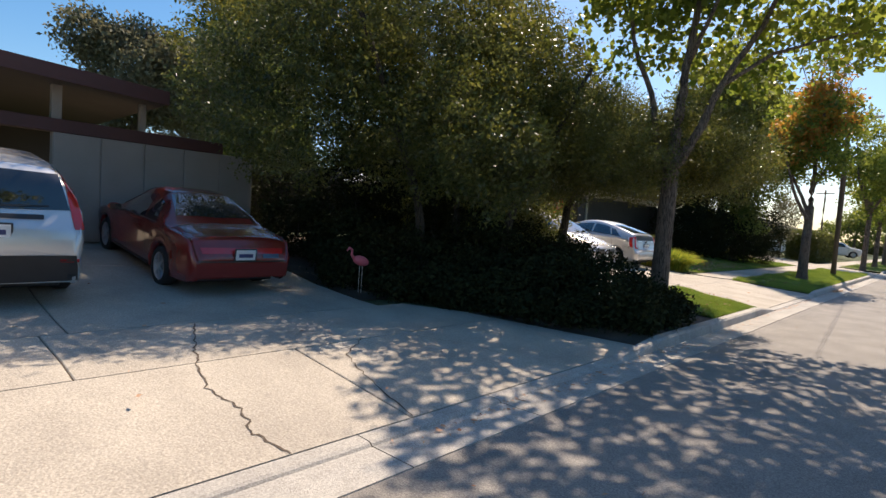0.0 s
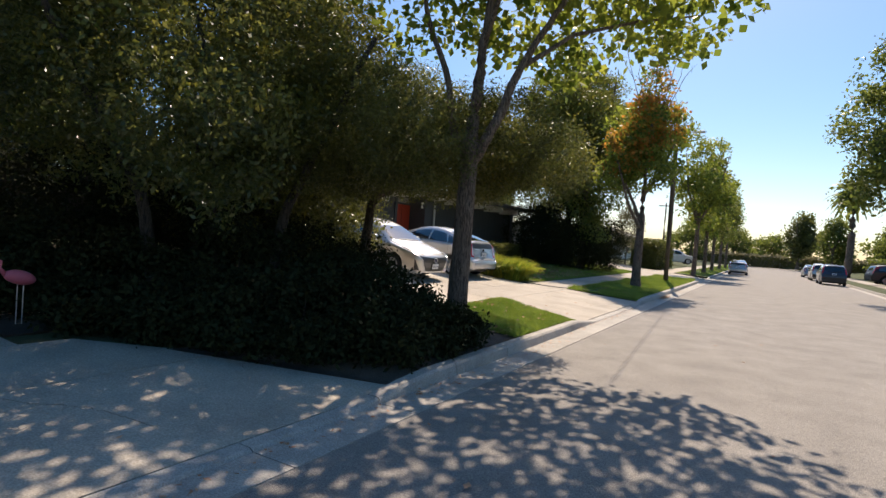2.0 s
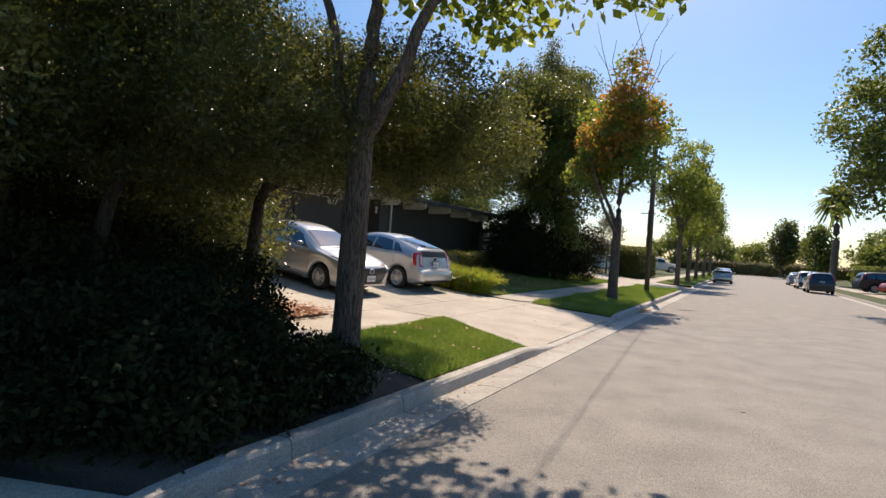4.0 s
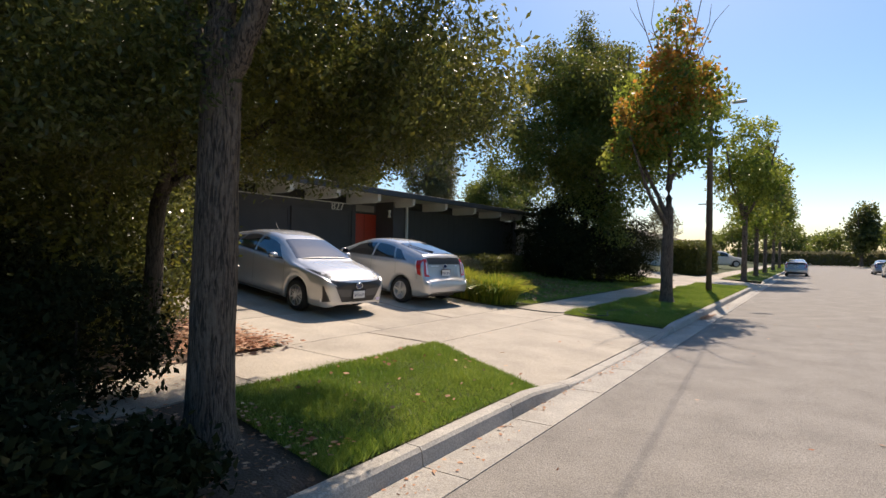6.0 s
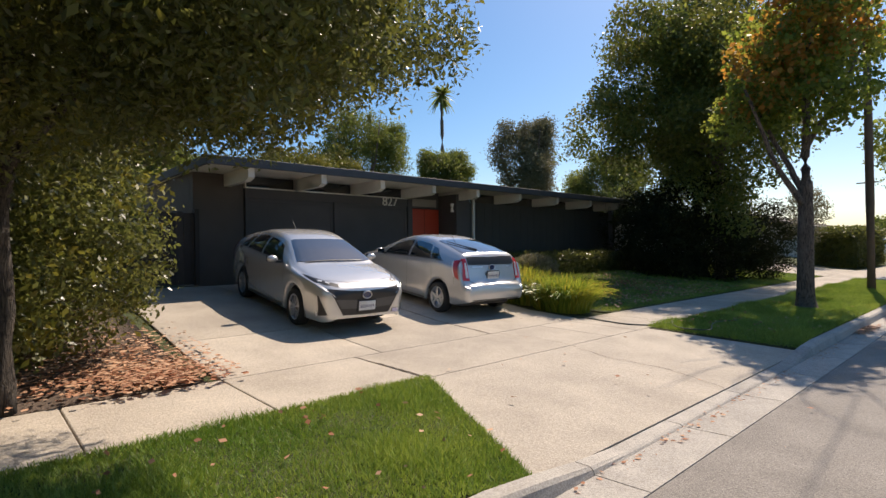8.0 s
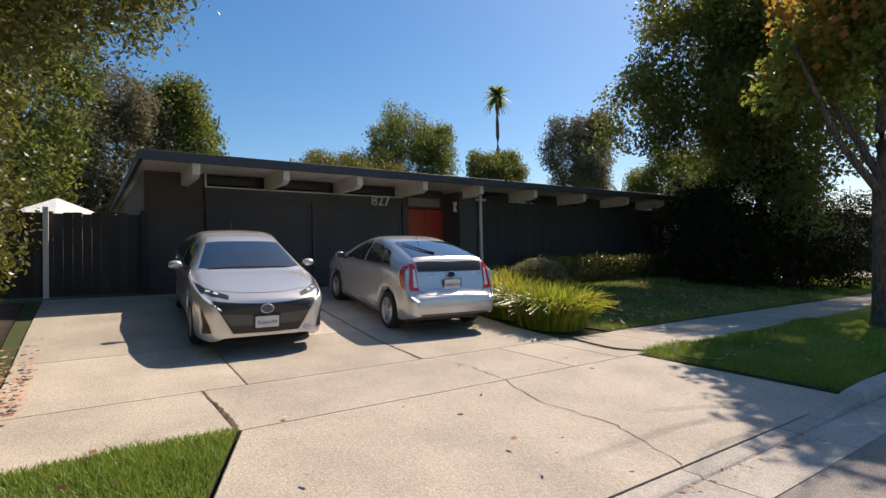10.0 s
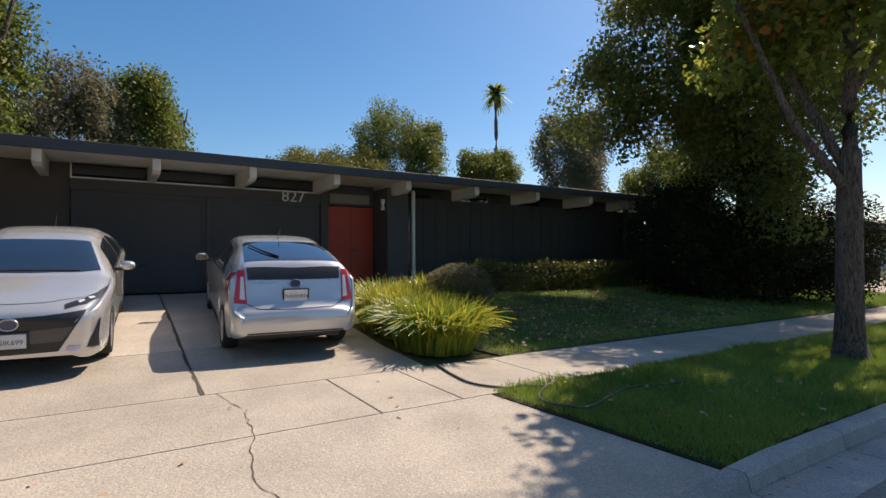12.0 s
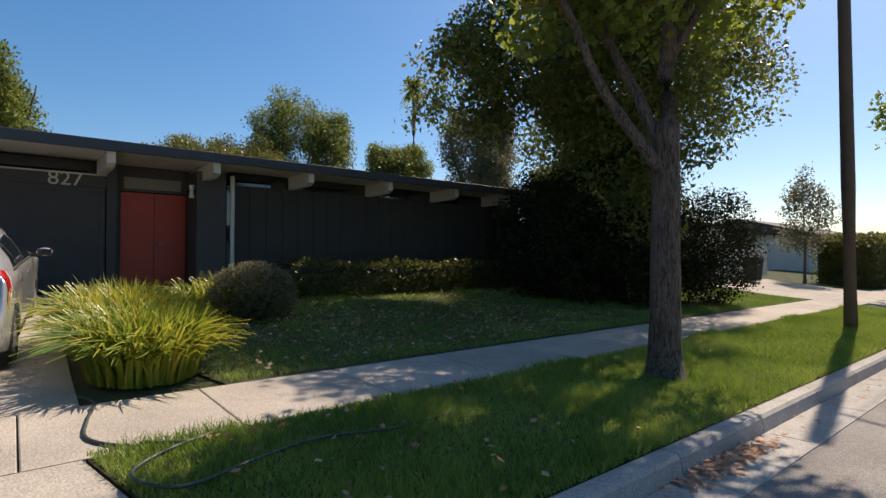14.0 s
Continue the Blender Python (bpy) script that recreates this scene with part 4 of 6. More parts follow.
# trees along the street
for i, (x, y, h, m, sc) in enumerate(((-4.0, 47.5, 10.6, LEAF_LIGHT, None), (-4.0, 56.0, 10.0, LEAF_LIGHT, LEAF_YELLOW), (-4.0, 65, 10.2, LEAF_MID, None), (-4.0, 77, 10, LEAF_MID, None), (-4, 90, 10.5, LEAF_MID, None))):
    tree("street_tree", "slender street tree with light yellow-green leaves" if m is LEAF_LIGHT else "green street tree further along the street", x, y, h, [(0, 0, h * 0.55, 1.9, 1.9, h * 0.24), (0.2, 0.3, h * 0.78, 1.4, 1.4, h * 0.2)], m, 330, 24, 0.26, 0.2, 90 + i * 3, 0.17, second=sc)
tree("street_tree", "large dark green tree across the street", 7.4, 37, 12.5, [(-2.6, 0.2, 8.6, 1.7, 1.8, 2.0), (-2.2, 0, 11.0, 1.5, 1.5, 1.6), (0, 0, 7.5, 3.2, 3.4, 3.4), (-1.4, -1.2, 5.6, 2.2, 2.2, 1.8), (0.6, 1.2, 9.5, 2.2, 2.2, 2.0)], LEAF_MID, 700, 30, 0.32, 0.2, 120, 0.3)
tree("street_tree", "green tree across the street behind the walk", 8.0, 4, 9, [(0, 0, 6, 2.4, 2.4, 2.3)], LEAF_MID, 260, 26, 0.35, 0.22, 124, 0.22)
for i, (x, y, h, w) in enumerate(((6.4, 125, 11, 2.4), (12, 128, 10, 3.6), (20, 118, 9, 4.5), (-12, 122, 8, 5), (-5, 140, 7, 5), (2, 150, 7, 6), (10, 150, 8, 6), (26, 90, 8, 5), (24, 74, 7, 4), (19, 84, 7, 3.4), (16, 100, 6, 3.4))):
    tree("distant_tree", "dark green tree at the end of the street", x, y, h, [(0, 0, h * 0.5, w * 0.8, w * 0.8, h * 0.38), (0.5, 0.3, h * 0.75, w * 0.55, w * 0.55, h * 0.25)], LEAF_MID if i else LEAF_DARK, 220, 22, 0.55, 0.45, 130 + i, 0.25, z0=0.4)

# trees behind the houses
for i, (x, y, h, bl, m, lab) in enumerate((
        (-26, 12.6, 15, [(0, 0, 6.5, 2.2, 2.4, 5), (0.3, 0.2, 11.5, 1.5, 1.6, 3.6)], LEAF_MID, "tall dark conifer behind the fence"),
        (-32, 15.8, 11.0, [(0, 0, 5.8, 2.5, 2.4, 3.6), (0.5, 0.4, 8.6, 1.5, 1.5, 1.9), (0, -2.4, 5.5, 1.6, 1.6, 2.6)], LEAF_GREY, "grey-brown feathery tree behind the house"),
        (-34, 19.6, 10.8, [(0, 0, 6.5, 2.4, 2.2, 3.6)], LEAF_MID, "rounded green tree behind the house"),
        (-40, 23.5, 8.0, [(0, 0, 5.5, 2, 2.2, 2.2)], LEAF_MID, "low green tree behind the roof"),
        (-36, 30.5, 8.8, [(0, -1.5, 5.8, 2, 2.8, 2.6), (0, 1.8, 5.6, 2, 2.4, 2.6)], LEAF_YELLOW, "yellow-green tree behind the roof"),
        (-38, 37.0, 13.8, [(0, 0, 9.0, 2.6, 3.0, 4.0), (0, -2.2, 8.4, 2, 1.8, 3.0), (0, 2.4, 9, 2.0, 1.8, 3.2)], LEAF_MID, "tall rounded green tree behind the roof"),
        (-36, 44.4, 10.4, [(0, 0, 7, 2.2, 2.6, 2.8)], LEAF_MID, "rounded green tree behind the roof"),
        (-28, 45.6, 11.8, [(0, 0, 7.6, 2.2, 2.4, 3.6), (0.5, 1.4, 8.4, 1.7, 1.7, 2.6)], LEAF_GREY, "tall grey-green tree behind the house"),
        (-24, 52, 9.4, [(0, 0, 5.5, 3, 3, 3.2)], LEAF_MID, "green tree beside the white house"),
        (-25, 7.9, 8.8, [(0, 0, 5.8, 2.2, 2.3, 2.4), (0.8, 1.6, 6.0, 1.6, 1.6, 1.8)], LEAF_GREY, "grey-green tree behind the carport"))):
    tree("garden_tree", lab, x, y, h, bl, m, 1300, 34, 0.3, 0.165, 150 + i, 0.22, z0=1.0, aspect=0.5)


def palm(x, y, z, h, r, frond, n, seed, label):
    p = tagged(empty("fan_palm", x, y, z), label, "palm tree")
    limb(p, "trunk", [(x, y, z - 0.1), (x + 0.1, y, z + h * 0.5), (x, y, z + h)], r, r * 0.8, BARK, seed, 9)
    rng = random.Random(seed)
    for i in range(n):
        a, e = rng.uniform(0, 6.28), rng.uniform(-1.0, 1.2)
        verts, faces = [], []
        d = Vector((math.cos(a), math.sin(a), 0))
        s = Vector((-d.y, d.x, 0))
        for j in range(9):
            f = j / 8
            c = Vector((x, y, z + h)) + d * frond * f * math.cos(e) + Vector((0, 0, frond * (math.sin(e) * f - 0.45 * f * f)))
            w = frond * 0.16 * math.sin(min(1, f * 1.1 + 0.12) * math.pi * 0.93) * (1 if j % 2 else 0.55)
            verts += [c - s * w + Vector((0, 0, -w * 0.5)), c, c + s * w + Vector((0, 0, -w * 0.5))]
        for j in range(8):
            b = j * 3
            faces += [(b, b + 1, b + 4, b + 3), (b + 1, b + 2, b + 5, b + 4)]
        o = mesh_ob("frond", [tuple(v) for v in verts], faces, LEAF_MID)
        o.parent = p
        o.matrix_parent_inverse = p.matrix_world.inverted()
    return p


palm(-45.8, 53.1, 1, 18.8, 0.24, 2.0, 46, 5, "very tall thin fan palm beyond the roofs")
palm(9.7, 86, 0.2, 11.0, 0.42, 3.1, 90, 6, "stout date palm across the street")


def hedge(name, label, x0, x1, y0, y1, z1, material, dens, size, seed, category="hedge"):
    z0 = gz((x0 + x1) / 2) if x1 < -3 else 0.3
    h = tagged(empty(name, (x0 + x1) / 2, (y0 + y1) / 2, z0), label, category)
    o = part("core", box_bm(x0 + 0.2, x1 - 0.2, y0 + 0.2, y1 - 0.2, z0 - 0.08, z1 - 0.24, 0.05), LEAF_DARK, h)
    o.matrix_parent_inverse = h.matrix_world.inverted()
    rng = np.random.default_rng(seed)
    w, d, t = x1 - x0, y1 - y0, z1 - z0
    areas = np.array([w * d, d * t, w * t, w * t])
    n = (areas * dens).astype(int)
    P = []
    for k in range(4):
        u, v = rng.uniform(0, 1, n[k]), rng.uniform(0, 1, n[k])
        o_ = rng.normal(0, 0.045, n[k])
        if k == 0:
            P.append(np.c_[x0 + w * u, y0 + d * v, z1 + o_ + 0.04 * np.sin(v * d * 3)])
        elif k == 1:
            P.append(np.c_[x1 + o_ + 0.04 * np.sin(u * d * 4), y0 + d * u, z0 + t * v])
        else:
            P.append(np.c_[x0 + w * u, np.full(n[k], y0 if k == 2 else y1) + o_, z0 + t * v])
    me = leaf_mesh("leaves", np.concatenate(P).astype(np.float32), size, rng, 0.0, 0.55)
    me.materials.append(material)
    lo = new("leaves", me)
    lo.parent = h
    lo.matrix_parent_inverse = h.matrix_world.inverted()
    return h


hedge("clipped_hedge", "low clipped dark hedge under the house wall", -12.5, -11.4, 25.1, 31.6, 1.52, LEAF_DARK, 900, 0.06, 201)
hedge("tall_hedge", "tall clipped dark green hedge along the pavement", -9.5, -7.0, 50.5, 58.5, 2.7, LEAF_DARK, 180, 0.14, 202)
hedge("boundary_hedge", "long reddish hedge at the bend of the street", -14, 30, 132, 135, 2.6, LEAF_GREY, 14, 0.5, 203)
hedge("tall_hedge", "green hedge across the street", 13, 15, 66, 96, 2.6, LEAF_MID, 60, 0.25, 204)
tree("birch_tree", "thin pale-leaved young tree by the hedge", -9.4, 49.2, 5.2, [(0, 0, 2.8, 1.0, 1.0, 1.6), (0, 0.3, 4.2, 0.6, 0.6, 1.0)], LEAF_GREY, 200, 24, 0.2, 0.11, 205, 0.06)

# clipped round bush
ball = tagged(empty("round_bush", -10.0, 23.7, gz(-10)), "clipped round grey-green bush beside the lawn", "bush")
limb(ball, "stem", [(-10, 23.7, 0.7), (-10, 23.7, 1.1)], 0.04, 0.03, BARK_DK, 1, 6)
crown(ball, [(-10.0, 23.7, 1.05, 0.72, 0.72, 0.5)], 700, 20, 0.04, 0.04, LEAF_GREY, 206, inner=0.8)
# darker leaf inside paints the shade between the outer leaves
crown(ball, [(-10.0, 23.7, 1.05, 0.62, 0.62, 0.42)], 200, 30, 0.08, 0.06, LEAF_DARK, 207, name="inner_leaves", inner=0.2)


def straps(name, label, x0, x1, y0, y1, count, length, seed, group="", yellow=0.15):
    """A clump of arching strap leaves."""
    rng = np.random.default_rng(seed)
    cx, cy = (x0 + x1) / 2, (y0 + y1) / 2
    h = tagged(empty(name, cx, cy, gz(cx)), label, "plant", group)
    for part_name, share, material in (("leaves", 1 - yellow, LEAF_BLADE), ("yellow_leaves", yellow, LEAF_GOLD)):
        n = int(count * share)
        k = 5
        a, r = rng.uniform(0, 6.283, n), np.sqrt(rng.uniform(0, 1, n))
        bx, by = cx + (x1 - x0) / 2 * r * np.cos(a), cy + (y1 - y0) / 2 * r * np.sin(a)
        bz = np.interp(bx, PROFILE_X, PROFILE_Z)
        az = np.where(rng.uniform(0, 1, n) < 0.6, a + rng.normal(0, 0.7, n), rng.uniform(0, 6.283, n))
        ln, arch = length * rng.uniform(0.65, 1.15, n), rng.uniform(0.3, 1.05, n) * (0.32 + 0.72 * r)
        V = np.empty((n, k * 2, 3), np.float32)
        for j in range(k):
            f = j / (k - 1)
            out = ln * arch * (0.25 * f + 0.55 * f * f)
            up = ln * (f * 1.0 - arch * 0.55 * f * f * f)
            w = 0.0135 * (1 - f ** 3) + 0.001
            V[:, 2 * j] = np.c_[bx + np.cos(az) * out - np.sin(az) * w, by + np.sin(az) * out + np.cos(az) * w, bz + up]
            V[:, 2 * j + 1] = np.c_[bx + np.cos(az) * out + np.sin(az) * w, by + np.sin(az) * out - np.cos(az) * w, bz + up + 0.006]
        idx = []
        for j in range(k - 1):
            idx.append((np.arange(n)[:, None] * 2 * k + np.array([2 * j, 2 * j + 1, 2 * j + 3, 2 * j + 2])))
        F = np.stack(idx, 1).reshape(-1, 4)
        me = bpy.data.meshes.new(part_name)
        me.vertices.add(n * k * 2)
        me.vertices.foreach_set("co", V.ravel())
        me.loops.add(F.size)
        me.loops.foreach_set("vertex_index", F.ravel().astype(np.int32))
        me.polygons.add(len(F))
        me.polygons.foreach_set("loop_start", np.arange(0, F.size, 4, dtype=np.int32))
        me.update(calc_edges=True)
        me.materials.append(material)
        o = new(part_name, me)
        o.parent = h
        o.matrix_parent_inverse = h.matrix_world.inverted()
    return h


straps("strap_leaf_clump", "dense clump of arching bright green strap leaves", -8.3, -7.0, 21.1, 22.2, 2500, 0.88, 301, "strap leaf clumps")
straps("strap_leaf_clump", "dense clump of yellow-green strap leaves by the driveway", -9.6, -8.1, 21.1, 22.15, 2500, 0.92, 302, "strap leaf clumps", 0.35)
straps("strap_leaf_clump", "small strap leaf clump behind the round bush", -11.0, -10.2, 22.6, 24.2, 500, 0.75, 303, "strap leaf clumps")


# ---- lawns ----
def lawn(name, label, xa, xb, edges, dens, seed, blade=0.055, soil=TURF, dip=(0, 0)):
    """Turf between two x lines; edges gives y0, y1 at xa and at xb. Blades stand on it."""
    (a0, a1), (b0, b1) = edges
    nx, ny = 14, 24
    verts, faces = [], []
    for i in range(nx + 1):
        f = i / nx
        x = xa + (xb - xa) * f
        y0, y1 = a0 + (b0 - a0) * f, a1 + (b1 - a1) * f
        for j in range(ny + 1):
            y = y0 + (y1 - y0) * j / ny
            e = min(i, nx - i, j, ny - j, 2) / 2
            k = max(dip[0] * (1 - min(1, (y - y0) / 0.7)), dip[1] * (1 - min(1, (y1 - y) / 0.7)))
            verts.append((x, y, gz(x) * (1 - k) + (gz(x, True) + 0.012) * k - 0.01 + e * 0.03 + e * 0.02 * noise.noise(Vector((x * 1.3, y * 1.3, 0)))))
    w = ny + 1
    rim = [i * w for i in range(nx + 1)] + [nx * w + j for j in range(1, ny + 1)] + [i * w + ny for i in range(nx - 1, -1, -1)] + [j for j in range(ny - 1, 0, -1)]
    base_n = len(verts)
    verts += [(verts[r][0], verts[r][1], verts[r][2] - 0.22) for r in rim]
    skirt = [(rim[k], rim[(k + 1) % len(rim)], base_n + (k + 1) % len(rim), base_n + k) for k in range(len(rim))]
    faces = skirt + [(i * w + j, (i + 1) * w + j, (i + 1) * w + j + 1, i * w + j + 1) for i in range(nx) for j in range(ny)]
    o = tagged(mesh_ob(name, verts, faces, soil, True), label, "lawn", kind="structure")
    if dens:
        rng = np.random.default_rng(seed)
        area = abs(xb - xa) * ((a1 - a0) + (b1 - b0)) / 2
        n = int(area * dens)
        f, g = rng.uniform(0, 1, n), rng.uniform(0, 1, n)
        x = xa + (xb - xa) * f
        y0, y1 = a0 + (b0 - a0) * f, a1 + (b1 - a1) * f
        y = y0 + (y1 - y0) * g
        k = np.maximum(dip[0] * (1 - np.minimum(1, (y - y0) / 0.7)), dip[1] * (1 - np.minimum(1, (y1 - y) / 0.7)))
        low = np.interp(x, [WALK_IN, -3.02], [0.24, 0.035]) + 0.012
        z = np.interp(x, PROFILE_X, PROFILE_Z) * (1 - k) + low * k + 0.012
        t, h = rng.uniform(0, 6.283, n), blade * rng.uniform(0.5, 1.5, n) * (0.72 + 0.75 * np.clip(np.sin(x * 3.1 + y * 0.7) * np.sin(y * 2.3 - x) + 0.15 * np.sin(y * 9), 0, 1))
        V = np.empty((n, 3, 3), np.float32)
        lean = rng.normal(0, 0.5, (n, 2)) * h[:, None]
        V[:, 0] = np.c_[x - 0.005 * np.cos(t), y - 0.005 * np.sin(t), z]
        V[:, 1] = np.c_[x + 0.005 * np.cos(t), y + 0.005 * np.sin(t), z]
        V[:, 2] = np.c_[x + lean[:, 0], y + lean[:, 1], z + h]
        me = bpy.data.meshes.new("grass")
        me.vertices.add(n * 3)
        me.vertices.foreach_set("co", V.ravel())
        me.loops.add(n * 3)
        me.loops.foreach_set("vertex_index", np.arange(n * 3, dtype=np.int32))
        me.polygons.add(n)
        me.polygons.foreach_set("loop_start", np.arange(0, n * 3, 3, dtype=np.int32))
        me.update(calc_edges=True)
        me.materials.append(GRASS)
        tagged(new("grass", me), "short green grass blades", "grass", kind="stuff")
    return o


lawn("verge_1", "bright green grass verge beside the street tree", -3.03, -5.27, ((11.35, 14.73), (11.75, 15.66)), 7600, 401, dip=(0, 1))
lawn("planter_bed", "dark soil bed with leaf litter", -3.03, -5.27, ((8.12, 11.4), (6.9, 11.8)), 0, 402, soil=SOIL, dip=(1, 0))
lawn("shrub_bed", "dark soil bed under the evergreens", -6.8, -13.2, ((5.95, 13.75), (5.95, 13.75)), 0, 403, soil=SOIL)
lawn("verge_2", "grass verge with the rusty street tree", -3.03, -5.27, ((21.46, 39), (20.91, 39)), 4600, 404, 0.075, dip=(1, 0))
lawn("front_lawn", "shaded front lawn with fallen leaves", -6.78, -11.5, ((22.3, 40.5), (21.1, 40.5)), 1500, 405)
lawn("verge_3", "grass verge further along the street", -3.03, -5.27, ((47.5, 130), (47.0, 130)), 250, 406, 0.08)


def litter(name, label, spots, n, size, seed):
    rng = np.random.default_rng(seed)
    P = []
    for (x0, x1, y0, y1, z) in spots:
        k = n // len(spots)
        x, y = rng.uniform(x0, x1, k), rng.uniform(y0, y1, k)
        if "pile" in name:
            x, y = np.clip(rng.normal((x0 + x1) / 2, (x1 - x0) * 0.3, k), -9.6, -6.6), np.clip(rng.normal((y0 + y1) / 2, (y1 - y0) * 0.3, k), 11, 14.15)
        zz = np.interp(x, PROFILE_X, PROFILE_Z) if z is None else np.full(k, z)
        P.append(np.c_[x, y, zz + rng.uniform(0.008, 0.03, k) + (0.065 if "lawn" in name or "pile" in name or "bed" in name else 0)])
    pts = np.concatenate(P).astype(np.float32)
    me = leaf_mesh(name, pts, size, rng, 0.0, 0.7)
    co = np.empty(len(pts) * 12, np.float32)
    me.vertices.foreach_get("co", co)
    co = co.reshape(-1, 4, 3)
    co[:, :, 2] = pts[:, None, 2] + (co[:, :, 2] - pts[:, None, 2]) * (0.55 if "lawn" in name else 0.18)
    me.vertices.foreach_set("co", co.ravel())
    me.materials.append(LITTER)
    return tagged(new(name, me), label, "fallen leaves", kind="stuff")


litter("gutter_leaves", "dry fallen leaves along the gutter", [(-2.84, -2.6, 3, 9, 0.0), (-2.84, -2.55, 8, 13.5, 0.0), (-2.84, -2.6, 21, 30, 0.0), (-2.84, -2.7, 14, 20, 0.0)], 700, 0.05, 501)
litter("leaf_pile", "heap of dry brown leaves at the shrub's foot", [(-8.4, -6.85, 11.8, 13.8, None), (-7.8, -6.7, 12.6, 13.9, None), (-9.4, -7.2, 12.6, 13.95, None), (-7.4, -6.7, 13.0, 13.8, None)], 3600, 0.08, 502)
litter("lawn_leaves", "scattered fallen leaves on the lawn", [(-11, -6.9, 23.5, 31, None), (-9.5, -6.9, 22.6, 30, None), (-11, -6.9, 24, 29, None)], 1500, 0.07, 503)
litter("verge_lawn_leaves", "pale fallen leaves scattered on the grass verges", [(-5.2, -3.1, 12.2, 14.9, None), (-5.2, -3.1, 21.6, 28, None), (-5.2, -3.4, 21.6, 24, None)], 150, 0.06, 507)
litter("bed_leaves", "dry leaves on the planting bed", [(-5.2, -3.1, 8.6, 11.6, None), (-5.0, -3.2, 10.4, 11.8, None), (-9, -6.8, 6, 8, None), (-6.6, -5.3, 9, 11.8, None)], 1800, 0.05, 504)
litter("gutter_leaf_heap", "small heap of red-brown leaves in the gutter", [(-2.83, -2.62, 24.1, 25.6, 0.012), (-2.83, -2.66, 24.4, 25.3, 0.014)], 480, 0.065, 506)
litter("stray_leaves", "a few stray leaves on the concrete and road", [(-13, -3.2, 15.8, 20.8, None), (-9, -3.2, -3, 6, None), (-2.3, 1.5, 3, 25, 0.05)], 110, 0.07, 505)


# ---- cars ----
from mathutils.bvhtree import BVHTree


def body_mesh(keys, belt, roof_half, wheel, axles, ground=0.2):
    """Lofted car shell. keys: rows of distance behind the nose, half width, top height, bottom height."""
    K = np.array(keys)
    length = K[-1, 0]
    fine = np.arange(0, length + 0.005, 0.01)
    kern = np.exp(-0.5 * (np.arange(-12, 13) / 4.5) ** 2)
    kern /= kern.sum()
    soft = []
    for i in (1, 2, 3):
        v = np.interp(fine, K[:, 0], K[:, i])
        sm = np.convolve(np.pad(v, 12, mode="edge"), kern, mode="valid")
        w = np.clip(np.minimum(fine, length - fine) / 0.12, 0, 1)
        soft.append(v * (1 - w) + sm * w)
    st = np.unique(np.r_[np.linspace(0, 0.3, 16), np.linspace(0.3, length - 0.45, 66), np.linspace(length - 0.45, length, 22)])
    half = (axles[0] + axles[1]) / 2
    rings = []
    for s in st:
        W, zt, zb = (float(np.interp(s, fine, v)) for v in soft)
        arch = 0.0
        for a in axles:
            d = abs(s - a)
            R = wheel + 0.05
            if d < R:
                zb = max(zb, wheel + math.sqrt(R * R - d * d) * 0.98)
            if d < R + 0.16:
                arch = max(arch, 1 - max(0.0, d - R * 0.5) / (R * 0.5 + 0.16))
        W += 0.014 * arch
        zs = min(float(np.interp(s, *belt)), zt - 0.05)
        lift = min(1.0, max(0.0, (zt - zs - 0.05) / 0.36))
        wr = W - 0.09 - lift * (W - 0.09 - roof_half)
        zb = min(zb, zs - 0.08)
        ctrl = [(W * 0.9, zb), (W * 0.965, zb + 0.03), (W * 0.985, zb * 0.75 + zs * 0.25), (W * 0.975, zb * 0.55 + zs * 0.45), (W * 0.995, zb * 0.3 + zs * 0.7), (W, zb * 0.12 + zs * 0.88), (W * 0.975, zs), (W * 0.95, zs + 0.025)]
        p = ctrl[-1]
        e = (wr + 0.035, zt - 0.055 - 0.035 * lift)
        for f in (0.25, 0.5, 0.75):
            ctrl.append((p[0] + (e[0] - p[0]) * f + 0.03 * lift * math.sin(math.pi * f), p[1] + (e[1] - p[1]) * f))
        ctrl += [e, (wr - 0.005, zt - 0.028 - 0.012 * lift), (wr - 0.08, zt - 0.008), (wr * 0.62, zt + 0.006), (wr * 0.3, zt + 0.014), (0.0, zt + 0.016)]
        rings.append([(half - s, y, z) for y, z in ctrl] + [(half - s, -y, z) for y, z in ctrl[-2::-1]])
    n = len(rings[0])
    verts = [p for r in rings for p in r]
    faces = [(i * n + j, i * n + j + 1, (i + 1) * n + j + 1, (i + 1) * n + j) for i in range(len(rings) - 1) for j in range(n - 1)]
    faces += [tuple(range(n - 1, -1, -1)), tuple((len(rings) - 1) * n + j for j in range(n))]
    return verts, faces


def resample(line, n):
    L = np.array(line, float)
    d = np.r_[0, np.cumsum(np.hypot(*np.diff(L, axis=0).T))]
    t = np.linspace(0, d[-1], n)
    return np.c_[np.interp(t, d, L[:, 0]), np.interp(t, d, L[:, 1])]


